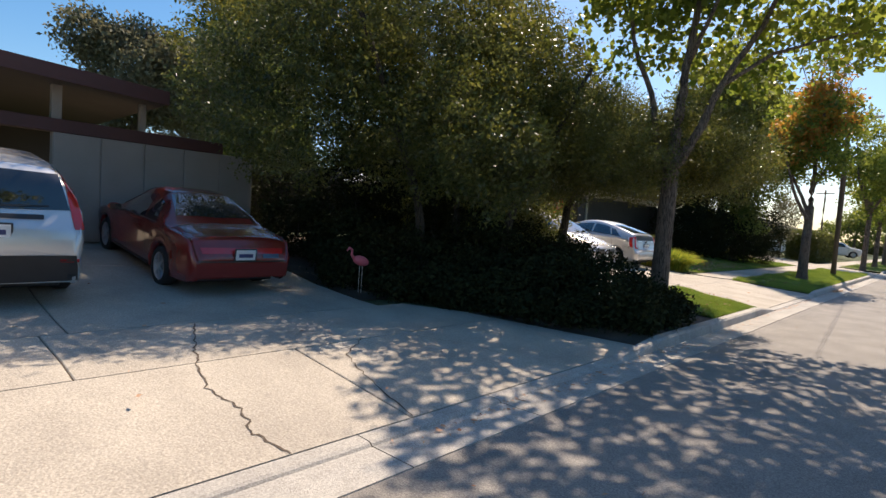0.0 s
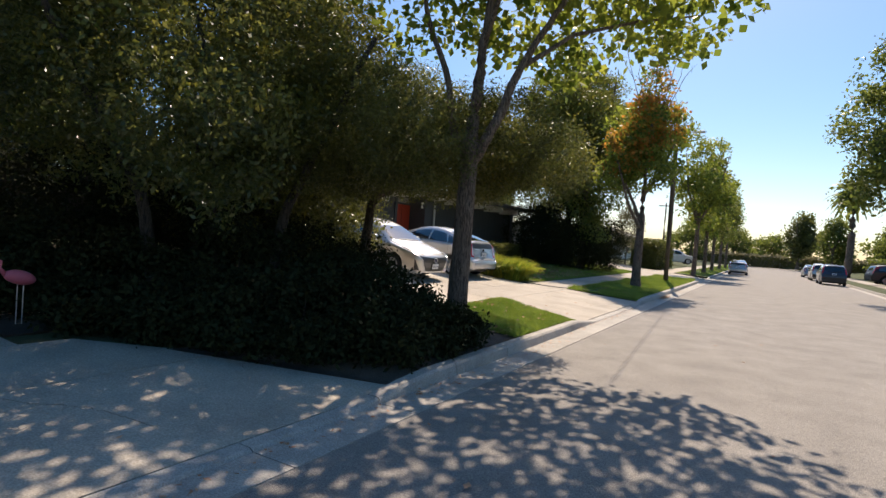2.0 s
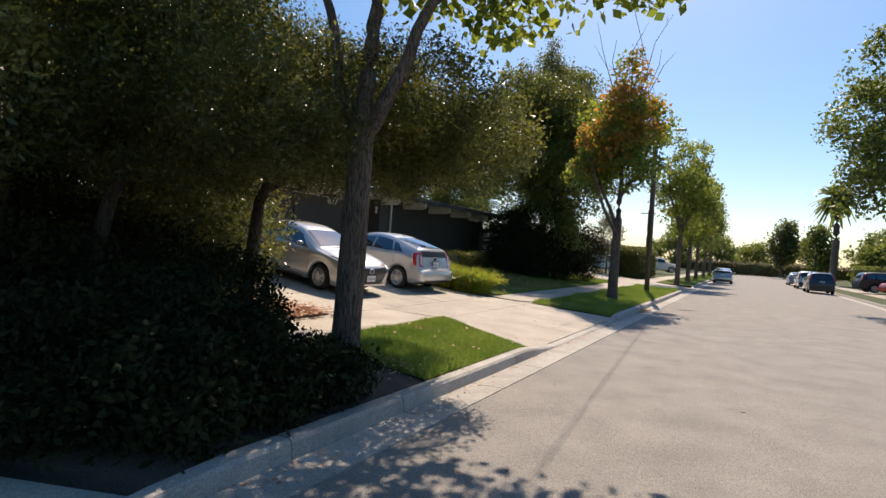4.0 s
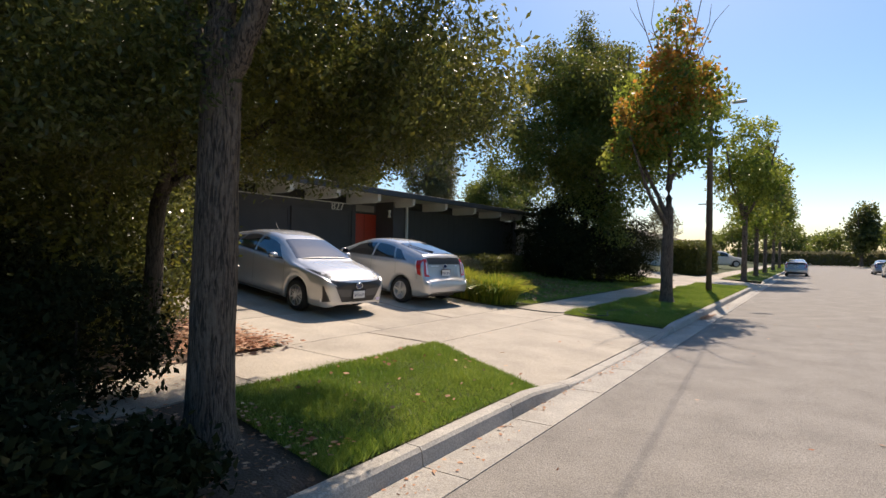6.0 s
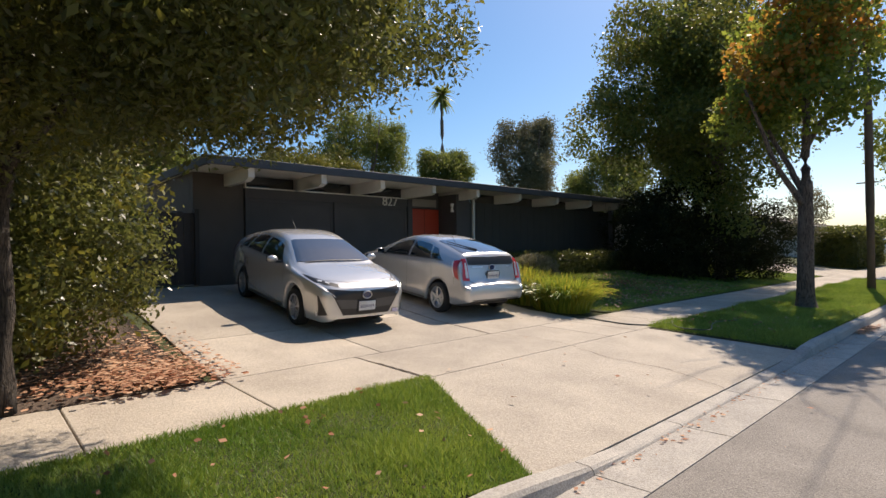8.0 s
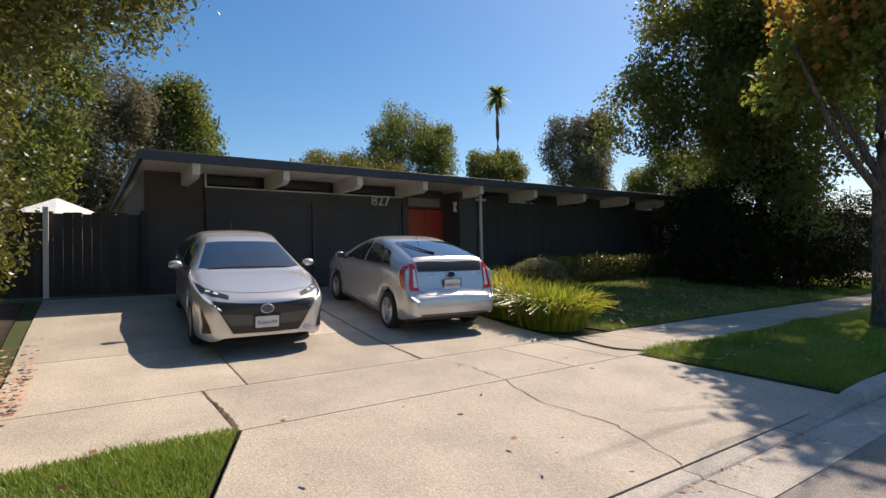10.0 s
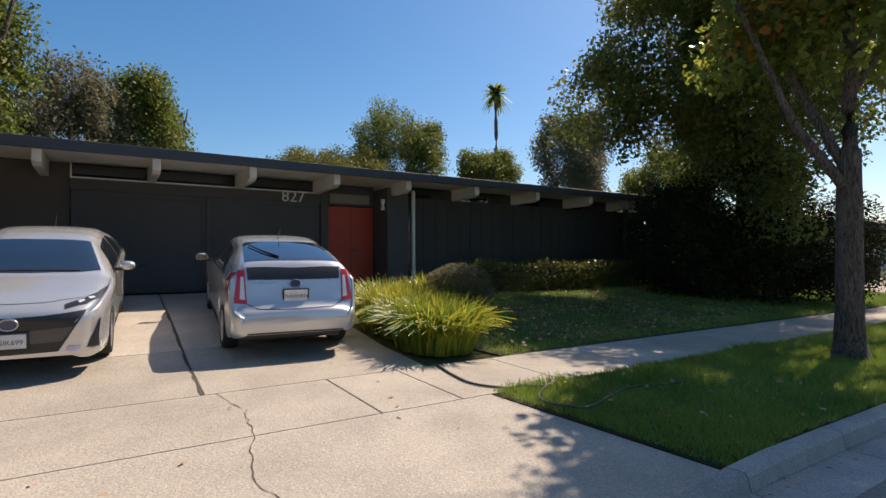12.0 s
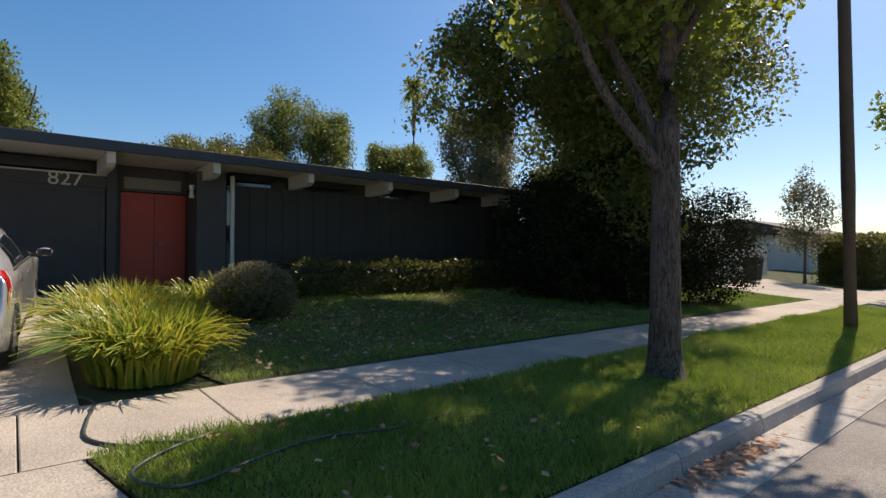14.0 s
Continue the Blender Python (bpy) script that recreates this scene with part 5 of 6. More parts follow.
def patch(tree_, side, lower, upper, off=0.007, n=16, m=7):
    """A skin between two lines, laid on the shell from one side."""
    a, b = resample(lower, n), resample(upper, n)
    verts, ok = [], []
    for i in range(m):
        for p, q in zip(a, b):
            u, v = p + (q - p) * i / (m - 1)
            o, d = {"front": ((9, u, v), (-1, 0, 0)), "rear": ((-9, u, v), (1, 0, 0)), "left": ((u, 9, v), (0, -1, 0)), "right": ((u, -9, v), (0, 1, 0)), "top": ((u, v, 9), (0, 0, -1))}[side]
            hit, nor, _, _ = tree_.ray_cast(Vector(o), Vector(d))
            ok.append(hit is not None)
            if hit is None:
                verts.append((0, 0, 0))
                continue
            if nor.dot(Vector(d)) > 0:
                nor = -nor
            verts.append(tuple(hit + nor * off))
    bm = bmesh.new()
    V = [bm.verts.new(v) for v in verts]
    for i in range(m - 1):
        for j in range(n - 1):
            k = (i * n + j, i * n + j + 1, (i + 1) * n + j + 1, (i + 1) * n + j)
            if all(ok[x] for x in k):
                bm.faces.new([V[x] for x in k])
    bmesh.ops.delete(bm, geom=[v for v in V if not v.link_faces], context="VERTS")
    return bm


def add_wheel(car, x, y, r, spokes, side, rim_mat=ALLOY):
    """Tyre, rim barrel and spokes; side +1 faces +y."""
    def lathe(prof, seg=36):
        bm = bmesh.new()
        rings = [[bm.verts.new((x + pr * math.cos(2 * math.pi * s / seg), y + side * py, r + pr * math.sin(2 * math.pi * s / seg))) for s in range(seg)] for pr, py in prof]
        for r0, r1 in zip(rings, rings[1:]):
            for s in range(seg):
                bm.faces.new((r0[s], r0[(s + 1) % seg], r1[(s + 1) % seg], r1[s]))
        return bm
    w = new("wheel")
    w.parent = car
    t = part("tyre", lathe([(r * 0.62, -0.19), (r * 0.9, -0.2), (r * 0.985, -0.17), (r, -0.1), (r * 0.985, -0.03), (r * 0.9, 0.005), (r * 0.70, 0.0), (r * 0.66, -0.02)]), TYRE, w, smooth=True)
    bm = lathe([(r * 0.69, -0.005), (r * 0.66, 0.0), (r * 0.63, -0.03), (r * 0.6, -0.12), (0.02, -0.12)])
    part("rim", bm, rim_mat, w, smooth=True)
    bm = bmesh.new()
    for i in range(spokes):
        a = 2 * math.pi * i / spokes + 0.3
        wd = 0.36 / spokes
        vs = []
        for rr, dd, yy in ((0.03, wd * 0.8, -0.005), (r * 0.4, wd * 0.55, -0.002), (r * 0.66, wd * 0.75, -0.01)):
            for sg in (-1, 1):
                vs.append(bm.verts.new((x + rr * math.cos(a) - sg * dd * math.sin(a) * r * 1.4, y + side * yy, r + rr * math.sin(a) + sg * dd * math.cos(a) * r * 1.4)))
        bm.faces.new((vs[0], vs[1], vs[3], vs[2]))
        bm.faces.new((vs[2], vs[3], vs[5], vs[4]))
    r_ = bmesh.ops.extrude_face_region(bm, geom=bm.faces[:])
    bmesh.ops.translate(bm, vec=(0, -side * 0.03, 0), verts=[v for v in r_["geom"] if isinstance(v, bmesh.types.BMVert)])
    part("spokes", bm, rim_mat, w)
    part("hub_cap", lathe([(0.045, -0.01), (0.04, 0.004), (0.005, 0.006)], 14), rim_mat, w)
    return w


def plate(car, end, x, y, z, text, tilt=0):
    s = 1 if end == "front" else -1
    b = box_bm(x - 0.006, x + 0.006, y - 0.152, y + 0.152, z - 0.076, z + 0.076, 0.006)
    p = part("licence_plate", b, PLATE, car, "white licence plate")
    fr = box_bm(x - 0.008 * s - 0.005, x - 0.008 * s + 0.005, y - 0.172, y + 0.172, z - 0.096, z + 0.096, 0.006)
    part("plate_frame", fr, BLACK, car)
    m = Matrix(((0, 0, s, x + s * 0.0065), (s, 0, 0, y), (0, 1, 0, z - 0.01), (0, 0, 0, 1)))
    if text:
        lettering("plate_number", text, 0.07, 0.001, m, INK, p)
    else:
        part("plate_bar", box_bm(x + s * 0.006 - 0.001, x + s * 0.006 + 0.001, y - 0.11, y + 0.11, z - 0.035, z + 0.02), INK, p)
    return p


HATCH = [(0.0, 0.60, 0.66, 0.26), (0.03, 0.68, 0.72, 0.22), (0.09, 0.755, 0.765, 0.2), (0.2, 0.81, 0.815, 0.19), (0.45, 0.853, 0.885, 0.19), (0.8, 0.872, 0.955, 0.19), (1.05, 0.876, 1.0, 0.19), (1.5, 0.876, 1.215, 0.19), (1.85, 0.876, 1.36, 0.19), (2.1, 0.876, 1.43, 0.19), (2.4, 0.876, 1.475, 0.19), (2.7, 0.876, 1.485, 0.19), (3.0, 0.874, 1.465, 0.19), (3.4, 0.87, 1.40, 0.2), (3.8, 0.86, 1.32, 0.21), (4.1, 0.845, 1.255, 0.24), (4.17, 0.84, 1.225, 0.26), (4.26, 0.83, 1.03, 0.28), (4.33, 0.825, 0.73, 0.3), (4.38, 0.81, 0.685, 0.31), (4.45, 0.77, 0.665, 0.33), (4.48, 0.71, 0.62, 0.36)]
BELT = ([0, 1.0, 1.6, 2.4, 3.0, 3.6, 4.2], [0.74, 0.92, 0.965, 1.0, 1.03, 1.06, 1.02])
SUVK = [(0.0, 0.66, 0.72, 0.32), (0.05, 0.76, 0.84, 0.27), (0.3, 0.86, 0.98, 0.24), (0.9, 0.905, 1.08, 0.24), (1.15, 0.91, 1.12, 0.24), (1.75, 0.91, 1.55, 0.24), (2.1, 0.91, 1.66, 0.24), (2.6, 0.91, 1.69, 0.24), (3.6, 0.905, 1.67, 0.24), (4.1, 0.88, 1.60, 0.26), (4.25, 0.865, 1.5, 0.28), (4.38, 0.85, 1.08, 0.3), (4.48, 0.84, 0.98, 0.3), (4.53, 0.78, 0.72, 0.34)]
SUVB = ([0, 1.0, 2.0, 4.5], [0.85, 1.05, 1.1, 1.15])
COUPE = [(0.0, 0.62, 0.56, 0.3), (0.05, 0.7, 0.62, 0.25), (0.4, 0.8, 0.74, 0.2), (1.0, 0.84, 0.86, 0.2), (1.35, 0.845, 0.91, 0.2), (1.95, 0.845, 1.29, 0.2), (2.3, 0.845, 1.37, 0.2), (2.8, 0.845, 1.35, 0.2), (3.2, 0.84, 1.19, 0.2), (3.6, 0.835, 0.965, 0.2), (4.0, 0.82, 0.93, 0.22), (4.3, 0.79, 0.90, 0.25), (4.4, 0.77, 0.72, 0.3), (4.45, 0.72, 0.6, 0.34)]
COUPEB = ([0, 1.2, 2.5, 3.4, 4.4], [0.64, 0.83, 0.88, 0.9, 0.86])


def car(name, label, keys, belt, roof_half, paint, x, y, z, yaw, pitch=0.0, wheel_r=0.315, base=2.7, over=0.925, spokes=5, kind="hatch", plates=("", ""), group=""):
    axles = (over, over + base)
    half = over + base / 2
    c = empty(name)
    verts, faces = body_mesh(keys, belt, roof_half, wheel_r, axles)
    me = bpy.data.meshes.new("body")
    me.from_pydata(verts, [], faces)
    bm = bmesh.new()
    bm.from_mesh(me)
    bmesh.ops.recalc_face_normals(bm, faces=bm.faces)
    tr = BVHTree.FromBMesh(bm)
    bm.to_mesh(me)
    bm.free()
    me.shade_smooth()
    me.materials.append(paint)
    bo = new("body", me)
    bo.parent = c
    L = keys[-1][0]
    K = np.array(keys)
    X = lambda s: half - s
    top = lambda s: float(np.interp(s, K[:, 0], K[:, 2]))
    bl = lambda s: float(np.interp(s, *belt))
    wd = lambda s: float(np.interp(s, K[:, 0], K[:, 1]))
    # underside and wheels
    part("underbody", box_bm(X(L - 0.35), X(0.3), -0.68, 0.68, 0.2, 0.55, 0.02), BLACK, c)
    for a in axles:
        for sd in (1, -1):
            add_wheel(c, X(a), sd * (wd(a) - 0.02), wheel_r, spokes, sd)
    if kind == "hatch":
        ws, rw = (1.08, 1.86), (3.2, 4.2)
        sides = [([1.5, 1.7, 2.5], 1.86, 2.48), ([2.57, 3.0, 3.32], 2.56, 3.16), ([3.37, 3.7], 3.22, 3.42)]
    elif kind == "suv":
        ws, rw = (1.2, 2.0), (4.2, 4.34)
        sides = [([1.6, 2.5], 1.7, 2.45), ([2.56, 3.4], 2.56, 3.4), ([3.5, 4.05], 3.5, 4.0)]
    else:
        ws, rw = (1.4, 2.1), (2.86, 3.52)
        sides = [([1.75, 2.7], 1.85, 2.6), ([2.75, 3.2], 2.75, 3.0)]
    part("windscreen", patch(tr, "top", [(X(ws[0] + 0.08), -0.72), (X(ws[0] + 0.01), -0.5), (X(ws[0] - 0.02), 0), (X(ws[0] + 0.01), 0.5), (X(ws[0] + 0.08), 0.72)], [(X(ws[1]), -roof_half + 0.04), (X(ws[1] - 0.02), 0), (X(ws[1]), roof_half - 0.04)], 0.006, 26, 18), AUTO_GLASS, c, smooth=True)
    if kind != "suv":
        part("rear_window", patch(tr, "top", [(X(rw[0]), -roof_half + 0.04), (X(rw[0] + 0.02), 0), (X(rw[0]), roof_half - 0.04)], [(X(rw[1] - 0.1), -0.62), (X(rw[1] - 0.06), 0), (X(rw[1] - 0.1), 0.62)], 0.006, 26, 18), AUTO_GLASS, c, smooth=True)
    for sd in ("left", "right"):
        sg = 1 if sd == "left" else -1
        for (lows, t0, t1) in sides:
            s0, s1 = lows[0], lows[-1]
            low = [(X(s), bl(s) + 0.035) for s in np.linspace(s0, s1, 8)]
            upl = [(X(s), max(top(s) - 0.12, bl(s) + 0.05)) for s in np.linspace(t0, t1, 8)]
            part("side_window", patch(tr, sd, low, upl, 0.005, 16, 8), AUTO_GLASS, c, smooth=True)
        s0, s1 = sides[0][0][0] - 0.06, sides[-1][0][-1] + 0.05
        part("belt_trim", patch(tr, sd, [(X(s), bl(s) + 0.012) for s in np.linspace(s0, s1, 8)], [(X(s), bl(s) + 0.03) for s in np.linspace(s0, s1, 8)], 0.009, 18, 2), BLACK, c)
        for s in ((1.36, 2.53, 3.42) if kind != "coupe" else (1.6, 2.85)):
            part("door_seam", patch(tr, sd, [(X(s - 0.004), 0.3), (X(s - 0.004), bl(s))], [(X(s + 0.004), 0.3), (X(s + 0.004), bl(s))], 0.003, 10, 2), BLACK, c)
        for s in ((2.35, 3.3) if kind != "coupe" else (2.6,)):
            hb = patch(tr, sd, [(X(s + 0.09), bl(s) - 0.13), (X(s - 0.09), bl(s) - 0.13)], [(X(s + 0.09), bl(s) - 0.10), (X(s - 0.09), bl(s) - 0.10)], 0.022, 8, 3)
            part("door_handle", hb, paint, c, smooth=True)
        part("sill", patch(tr, sd, [(X(1.32), 0.205), (X(3.2), 0.205)], [(X(1.32), 0.26), (X(3.2), 0.26)], 0.006, 12, 3), BLACK, c)
        # mirror
        mx, mz = X(sides[0][0][0] + 0.08), bl(1.5) + 0.06
        b = bmesh.new()
        bmesh.ops.create_uvsphere(b, u_segments=16, v_segments=10, radius=1, matrix=Matrix.LocRotScale((mx, sg * (wd(1.5) + 0.12), mz + 0.03), None, (0.065, 0.098, 0.062)))
        for v in b.verts:
            v.co.x = max(v.co.x, mx - 0.045)
        mir = part("mirror", b, paint, c, smooth=True)
        part("mirror_arm", box_bm(mx - 0.03, mx + 0.03, min(sg * (wd(1.5) - 0.06), sg * (wd(1.5) + 0.06)), max(sg * (wd(1.5) - 0.06), sg * (wd(1.5) + 0.06)), mz - 0.04, mz), BLACK, mir)
        part("mirror_glass", box_bm(mx - 0.05, mx - 0.046, sg * (wd(1.5) + 0.12) - 0.085, sg * (wd(1.5) + 0.12) + 0.085, mz - 0.02, mz + 0.075), DARK_GLASS, mir)
    # nose
    def mirror(y0, f):
        for sg in (1, -1):
            f(sg)
    if name == "plug_in_hatchback":
        part("nose_panel", patch(tr, "front", [(-0.42, 0.31), (0, 0.30), (0.42, 0.31)], [(-0.665, 0.735), (-0.3, 0.70), (0, 0.685), (0.3, 0.70), (0.665, 0.735)], 0.005, 30, 14), BLACK, c, "gloss black nose panel", True)
        part("grille", patch(tr, "front", [(-0.45, 0.42), (0, 0.40), (0.45, 0.42)], [(-0.56, 0.575), (0, 0.535), (0.56, 0.575)], 0.009, 24, 6), GUNMETAL, c, "dark grey grille insert", True)
        part("front_lip", patch(tr, "front", [(-0.6, 0.215), (0, 0.21), (0.6, 0.215)], [(-0.52, 0.275), (0, 0.285), (0.52, 0.275)], 0.012, 20, 4), BLACK, c, smooth=True)
        part("hood_seam", patch(tr, "top", [(X(0.30), -0.62), (X(0.17), -0.3), (X(0.15), 0), (X(0.17), 0.3), (X(0.30), 0.62)], [(X(0.309), -0.62), (X(0.179), -0.3), (X(0.159), 0), (X(0.179), 0.3), (X(0.309), 0.62)], 0.002, 26, 2), BLACK, c)
        def f(sg):
            side_ = "right" if sg < 0 else "left"
            part("headlight", patch(tr, "top", [(X(0.075), sg * 0.47), (X(0.17), sg * 0.66), (X(0.40), sg * 0.79), (X(0.78), sg * 0.838)], [(X(0.14), sg * 0.46), (X(0.27), sg * 0.62), (X(0.46), sg * 0.735), (X(0.80), sg * 0.825)], 0.005, 20, 5), BLACK, c, "slim dark headlight", True)
            for s0, y0 in ((0.17, 0.595), (0.27, 0.68)):
                part("headlight_lens", patch(tr, "top", [(X(s0), sg * y0), (X(s0 + 0.05), sg * (y0 + 0.05))], [(X(s0 + 0.035), sg * (y0 - 0.02)), (X(s0 + 0.085), sg * (y0 + 0.03))], 0.01, 6, 4), CLEAR_LENS, c, smooth=True)
            part("fog_inset", patch(tr, side_, [(X(0.035), 0.33), (X(0.16), 0.31)], [(X(0.14), 0.62), (X(0.17), 0.63)], 0.006, 8, 10), BLACK, c, "dark triangular corner inset")
            part("fog_lamp", patch(tr, side_, [(X(0.17), 0.30), (X(0.2), 0.30)], [(X(0.18), 0.36), (X(0.2), 0.36)], 0.009, 4, 3), CLEAR_LENS, c)
            part("cheek_edge", patch(tr, "front", [(sg * 0.42, 0.30), (sg * 0.445, 0.30)], [(sg * 0.662, 0.72), (sg * 0.685, 0.72)], 0.012, 3, 14), paint, c, smooth=True)
        mirror(0, f)
        b = tube_bm([(X(0.0) + 0.018, 0.082 * math.cos(a * math.pi / 12), 0.625 + 0.058 * math.sin(a * math.pi / 12)) for a in range(25)], [0.008] * 25, 8)
        part("emblem_ring", b, ALLOY, c)
        b = bmesh.new()
        bmesh.ops.create_cone(b, segments=24, radius1=0.078, radius2=0.074, depth=0.008, cap_ends=True, matrix=pose(X(0.0) + 0.008, 0, 0.625, 0, 90, 0) @ Matrix.Diagonal((0.7, 1, 1, 1)))
        part("emblem", b, EMBLEM_BLUE, c, "dark oval badge")
        part("sticker", patch(tr, "front", [(0.49, 0.30), (0.60, 0.305)], [(0.50, 0.36), (0.61, 0.365)], 0.012, 5, 3), mat("lilac_sticker", (0.5, 0.42, 0.62), (0.7, 0.66, 0.75), rough=0.5, fine=120, bump=0), c, "small lilac bumper sticker")
        for yy in (-0.35, 0.15):
            part("wiper", patch(tr, "top", [(X(1.10), yy - 0.25), (X(1.11), yy + 0.35)], [(X(1.12), yy - 0.25), (X(1.135), yy + 0.35)], 0.014, 8, 2), BLACK, c)
        plate(c, "front", X(-0.03), 0, 0.45, plates[0])
    else:
        part("grille", patch(tr, "front", [(-0.45, 0.3), (0.45, 0.3)], [(-0.45, 0.5), (0.45, 0.5)], 0.008, 14, 4), BLACK, c)
        def f(sg):
            part("headlight", patch(tr, "top", [(X(0.08), sg * 0.5), (X(0.55), sg * 0.8)], [(X(0.22), sg * 0.45), (X(0.62), sg * 0.72)], 0.006, 10, 4), CLEAR_LENS, c, smooth=True)
        mirror(0, f)
    # tail
    zt = top(L - 0.22)
    if kind == "hatch":
        part("tail_glass", patch(tr, "rear", [(-0.60, 1.035), (0, 1.03), (0.60, 1.035)], [(-0.61, 1.19), (0, 1.21), (0.61, 1.19)], 0.006, 20, 7), BLACK, c, "dark vertical rear glass", True)
        part("spoiler_edge", patch(tr, "top", [(X(4.09), -0.64), (X(4.11), 0), (X(4.09), 0.64)], [(X(4.17), -0.64), (X(4.19), 0), (X(4.17), 0.64)], 0.008, 18, 4), paint, c, smooth=True)
        def f(sg):
            s_ = "left" if sg > 0 else "right"
            tl = part("tail_light", patch(tr, "rear", [(sg * 0.615, 0.74), (sg * 0.775, 0.755)], [(sg * 0.635, 1.16), (sg * 0.715, 1.15)], 0.008, 8, 14), RED_LENS, c, "red and clear tail light", True)
            part("tail_light_wing", patch(tr, s_, [(X(4.27), 0.76), (X(4.15), 0.80)], [(X(4.18), 1.13), (X(4.05), 1.10)], 0.008, 8, 12), RED_LENS, tl, smooth=True)
            part("tail_light_core", patch(tr, "rear", [(sg * 0.635, 0.79), (sg * 0.70, 0.80)], [(sg * 0.65, 1.08), (sg * 0.685, 1.07)], 0.013, 5, 8), CLEAR_LENS, tl, smooth=True)
            part("tail_light_edge", patch(tr, s_, [(X(4.15), 0.80), (X(4.12), 0.81)], [(X(4.05), 1.10), (X(4.02), 1.09)], 0.009, 3, 10), CLEAR_LENS, tl, smooth=True)
            part("fender_seam", patch(tr, s_, [(X(4.12), 0.66), (X(4.126), 0.66)], [(X(4.12), 0.80), (X(4.126), 0.80)], 0.004, 2, 6), BLACK, c)
        mirror(0, f)
        part("hatch_seam", patch(tr, "rear", [(-0.66, 0.76), (-0.5, 0.675), (0, 0.668), (0.5, 0.675), (0.66, 0.76)], [(-0.655, 0.768), (-0.497, 0.683), (0, 0.676), (0.497, 0.683), (0.655, 0.768)], 0.004, 26, 2), BLACK, c)
        part("lower_valance", patch(tr, "rear", [(-0.62, 0.365), (0.62, 0.365)], [(-0.62, 0.385), (0.62, 0.385)], 0.006, 14, 3), BLACK, c)
        part("badge", patch(tr, "rear", [(0.24, 0.985), (0.50, 0.985)], [(0.24, 1.005), (0.50, 1.005)], 0.008, 8, 2), ALLOY, c, "small metal model badge")
        part("badge", patch(tr, "rear", [(-0.50, 0.985), (-0.42, 0.985)], [(-0.50, 1.005), (-0.42, 1.005)], 0.008, 4, 2), ALLOY, c, "small metal model badge")
        b = bmesh.new()
        bmesh.ops.create_cone(b, segments=24, radius1=0.072, radius2=0.068, depth=0.012, cap_ends=True, matrix=pose(X(4.285), 0, 0.985, 0, 90, 0) @ Matrix.Diagonal((0.7, 1, 1, 1)))
        part("emblem", b, EMBLEM_BLUE, c, "dark oval badge")
        b = tube_bm([(X(4.285) - 0.006, 0.075 * math.cos(a * math.pi / 12), 0.985 + 0.052 * math.sin(a * math.pi / 12)) for a in range(25)], [0.006] * 25, 6)
        part("emblem_ring", b, ALLOY, c)
        part("wiper", tube_bm([(X(4.0), 0.18, top(4.0) + 0.035), (X(3.75), 0.36, top(3.75) + 0.035), (X(3.42), 0.5, top(3.42) + 0.025)], [0.016, 0.012, 0.008], 6), BLACK, c)
        part("antenna", tube_bm([(X(2.95), 0, top(2.95)), (X(3.12), 0, top(2.95) + 0.17)], [0.008, 0.004], 6), BLACK, c)
        plate(c, "rear", X(4.345), 0, 0.83, plates[1])
    elif kind == "suv":
        part("rear_window", patch(tr, "rear", [(-0.70, 1.16), (0, 1.15), (0.70, 1.16)], [(-0.60, 1.55), (0, 1.57), (0.60, 1.55)], 0.008, 16, 7), DARK_GLASS, c, smooth=True)
        def f(sg):
            part("tail_light", patch(tr, "rear", [(sg * 0.74, 0.95), (sg * 0.84, 0.95)], [(sg * 0.64, 1.58), (sg * 0.72, 1.6)], 0.01, 5, 9), RED_LENS, c, "tall red tail light", True)
            part("reflector", patch(tr, "rear", [(sg * 0.6, 0.58), (sg * 0.78, 0.58)], [(sg * 0.6, 0.62), (sg * 0.78, 0.62)], 0.012, 5, 2), RED_LENS, c)
        mirror(0, f)
        part("rear_bumper", patch(tr, "rear", [(-0.78, 0.36), (0, 0.35), (0.78, 0.36)], [(-0.76, 0.66), (0, 0.66), (0.76, 0.66)], 0.012, 16, 5), BLACK, c)
        part("plate_recess", patch(tr, "rear", [(-0.45, 1.05), (0.45, 1.05)], [(-0.45, 1.1), (0.45, 1.1)], 0.014, 10, 2), BLACK, c)
        part("wiper", patch(tr, "rear", [(-0.05, 1.17), (-0.5, 1.19)], [(-0.05, 1.195), (-0.5, 1.205)], 0.02, 8, 2), BLACK, c)
        part("antenna", tube_bm([(X(3.9), 0, 1.64), (X(4.05), 0, 1.8)], [0.008, 0.004], 6), BLACK, c)
        plate(c, "rear", X(4.50), 0, 0.92, plates[1])
    else:
        part("tail_panel", patch(tr, "rear", [(-0.62, 0.69), (0.62, 0.69)], [(-0.64, 0.77), (0.64, 0.77)], 0.008, 14, 4), RED_LENS, c, "full-width red tail panel", True)
        part("rear_bumper", patch(tr, "rear", [(-0.7, 0.36), (0.7, 0.36)], [(-0.7, 0.56), (0.7, 0.56)], 0.02, 14, 4), paint, c, smooth=True)
        part("bumper_seam", patch(tr, "rear", [(-0.68, 0.575), (0.68, 0.575)], [(-0.68, 0.595), (0.68, 0.595)], 0.01, 14, 2), BLACK, c)
        plate(c, "rear", X(4.46), 0, 0.68, plates[1])
        part("sticker", patch(tr, "rear", [(-0.28, 0.63), (-0.55, 0.63)], [(-0.28, 0.69), (-0.55, 0.69)], 0.014, 6, 3), CAR_BLUE, c, "blue bumper sticker")
    c.matrix_world = pose(x, y, z, 0, pitch, yaw)
    return tagged(c, label, "car", group)


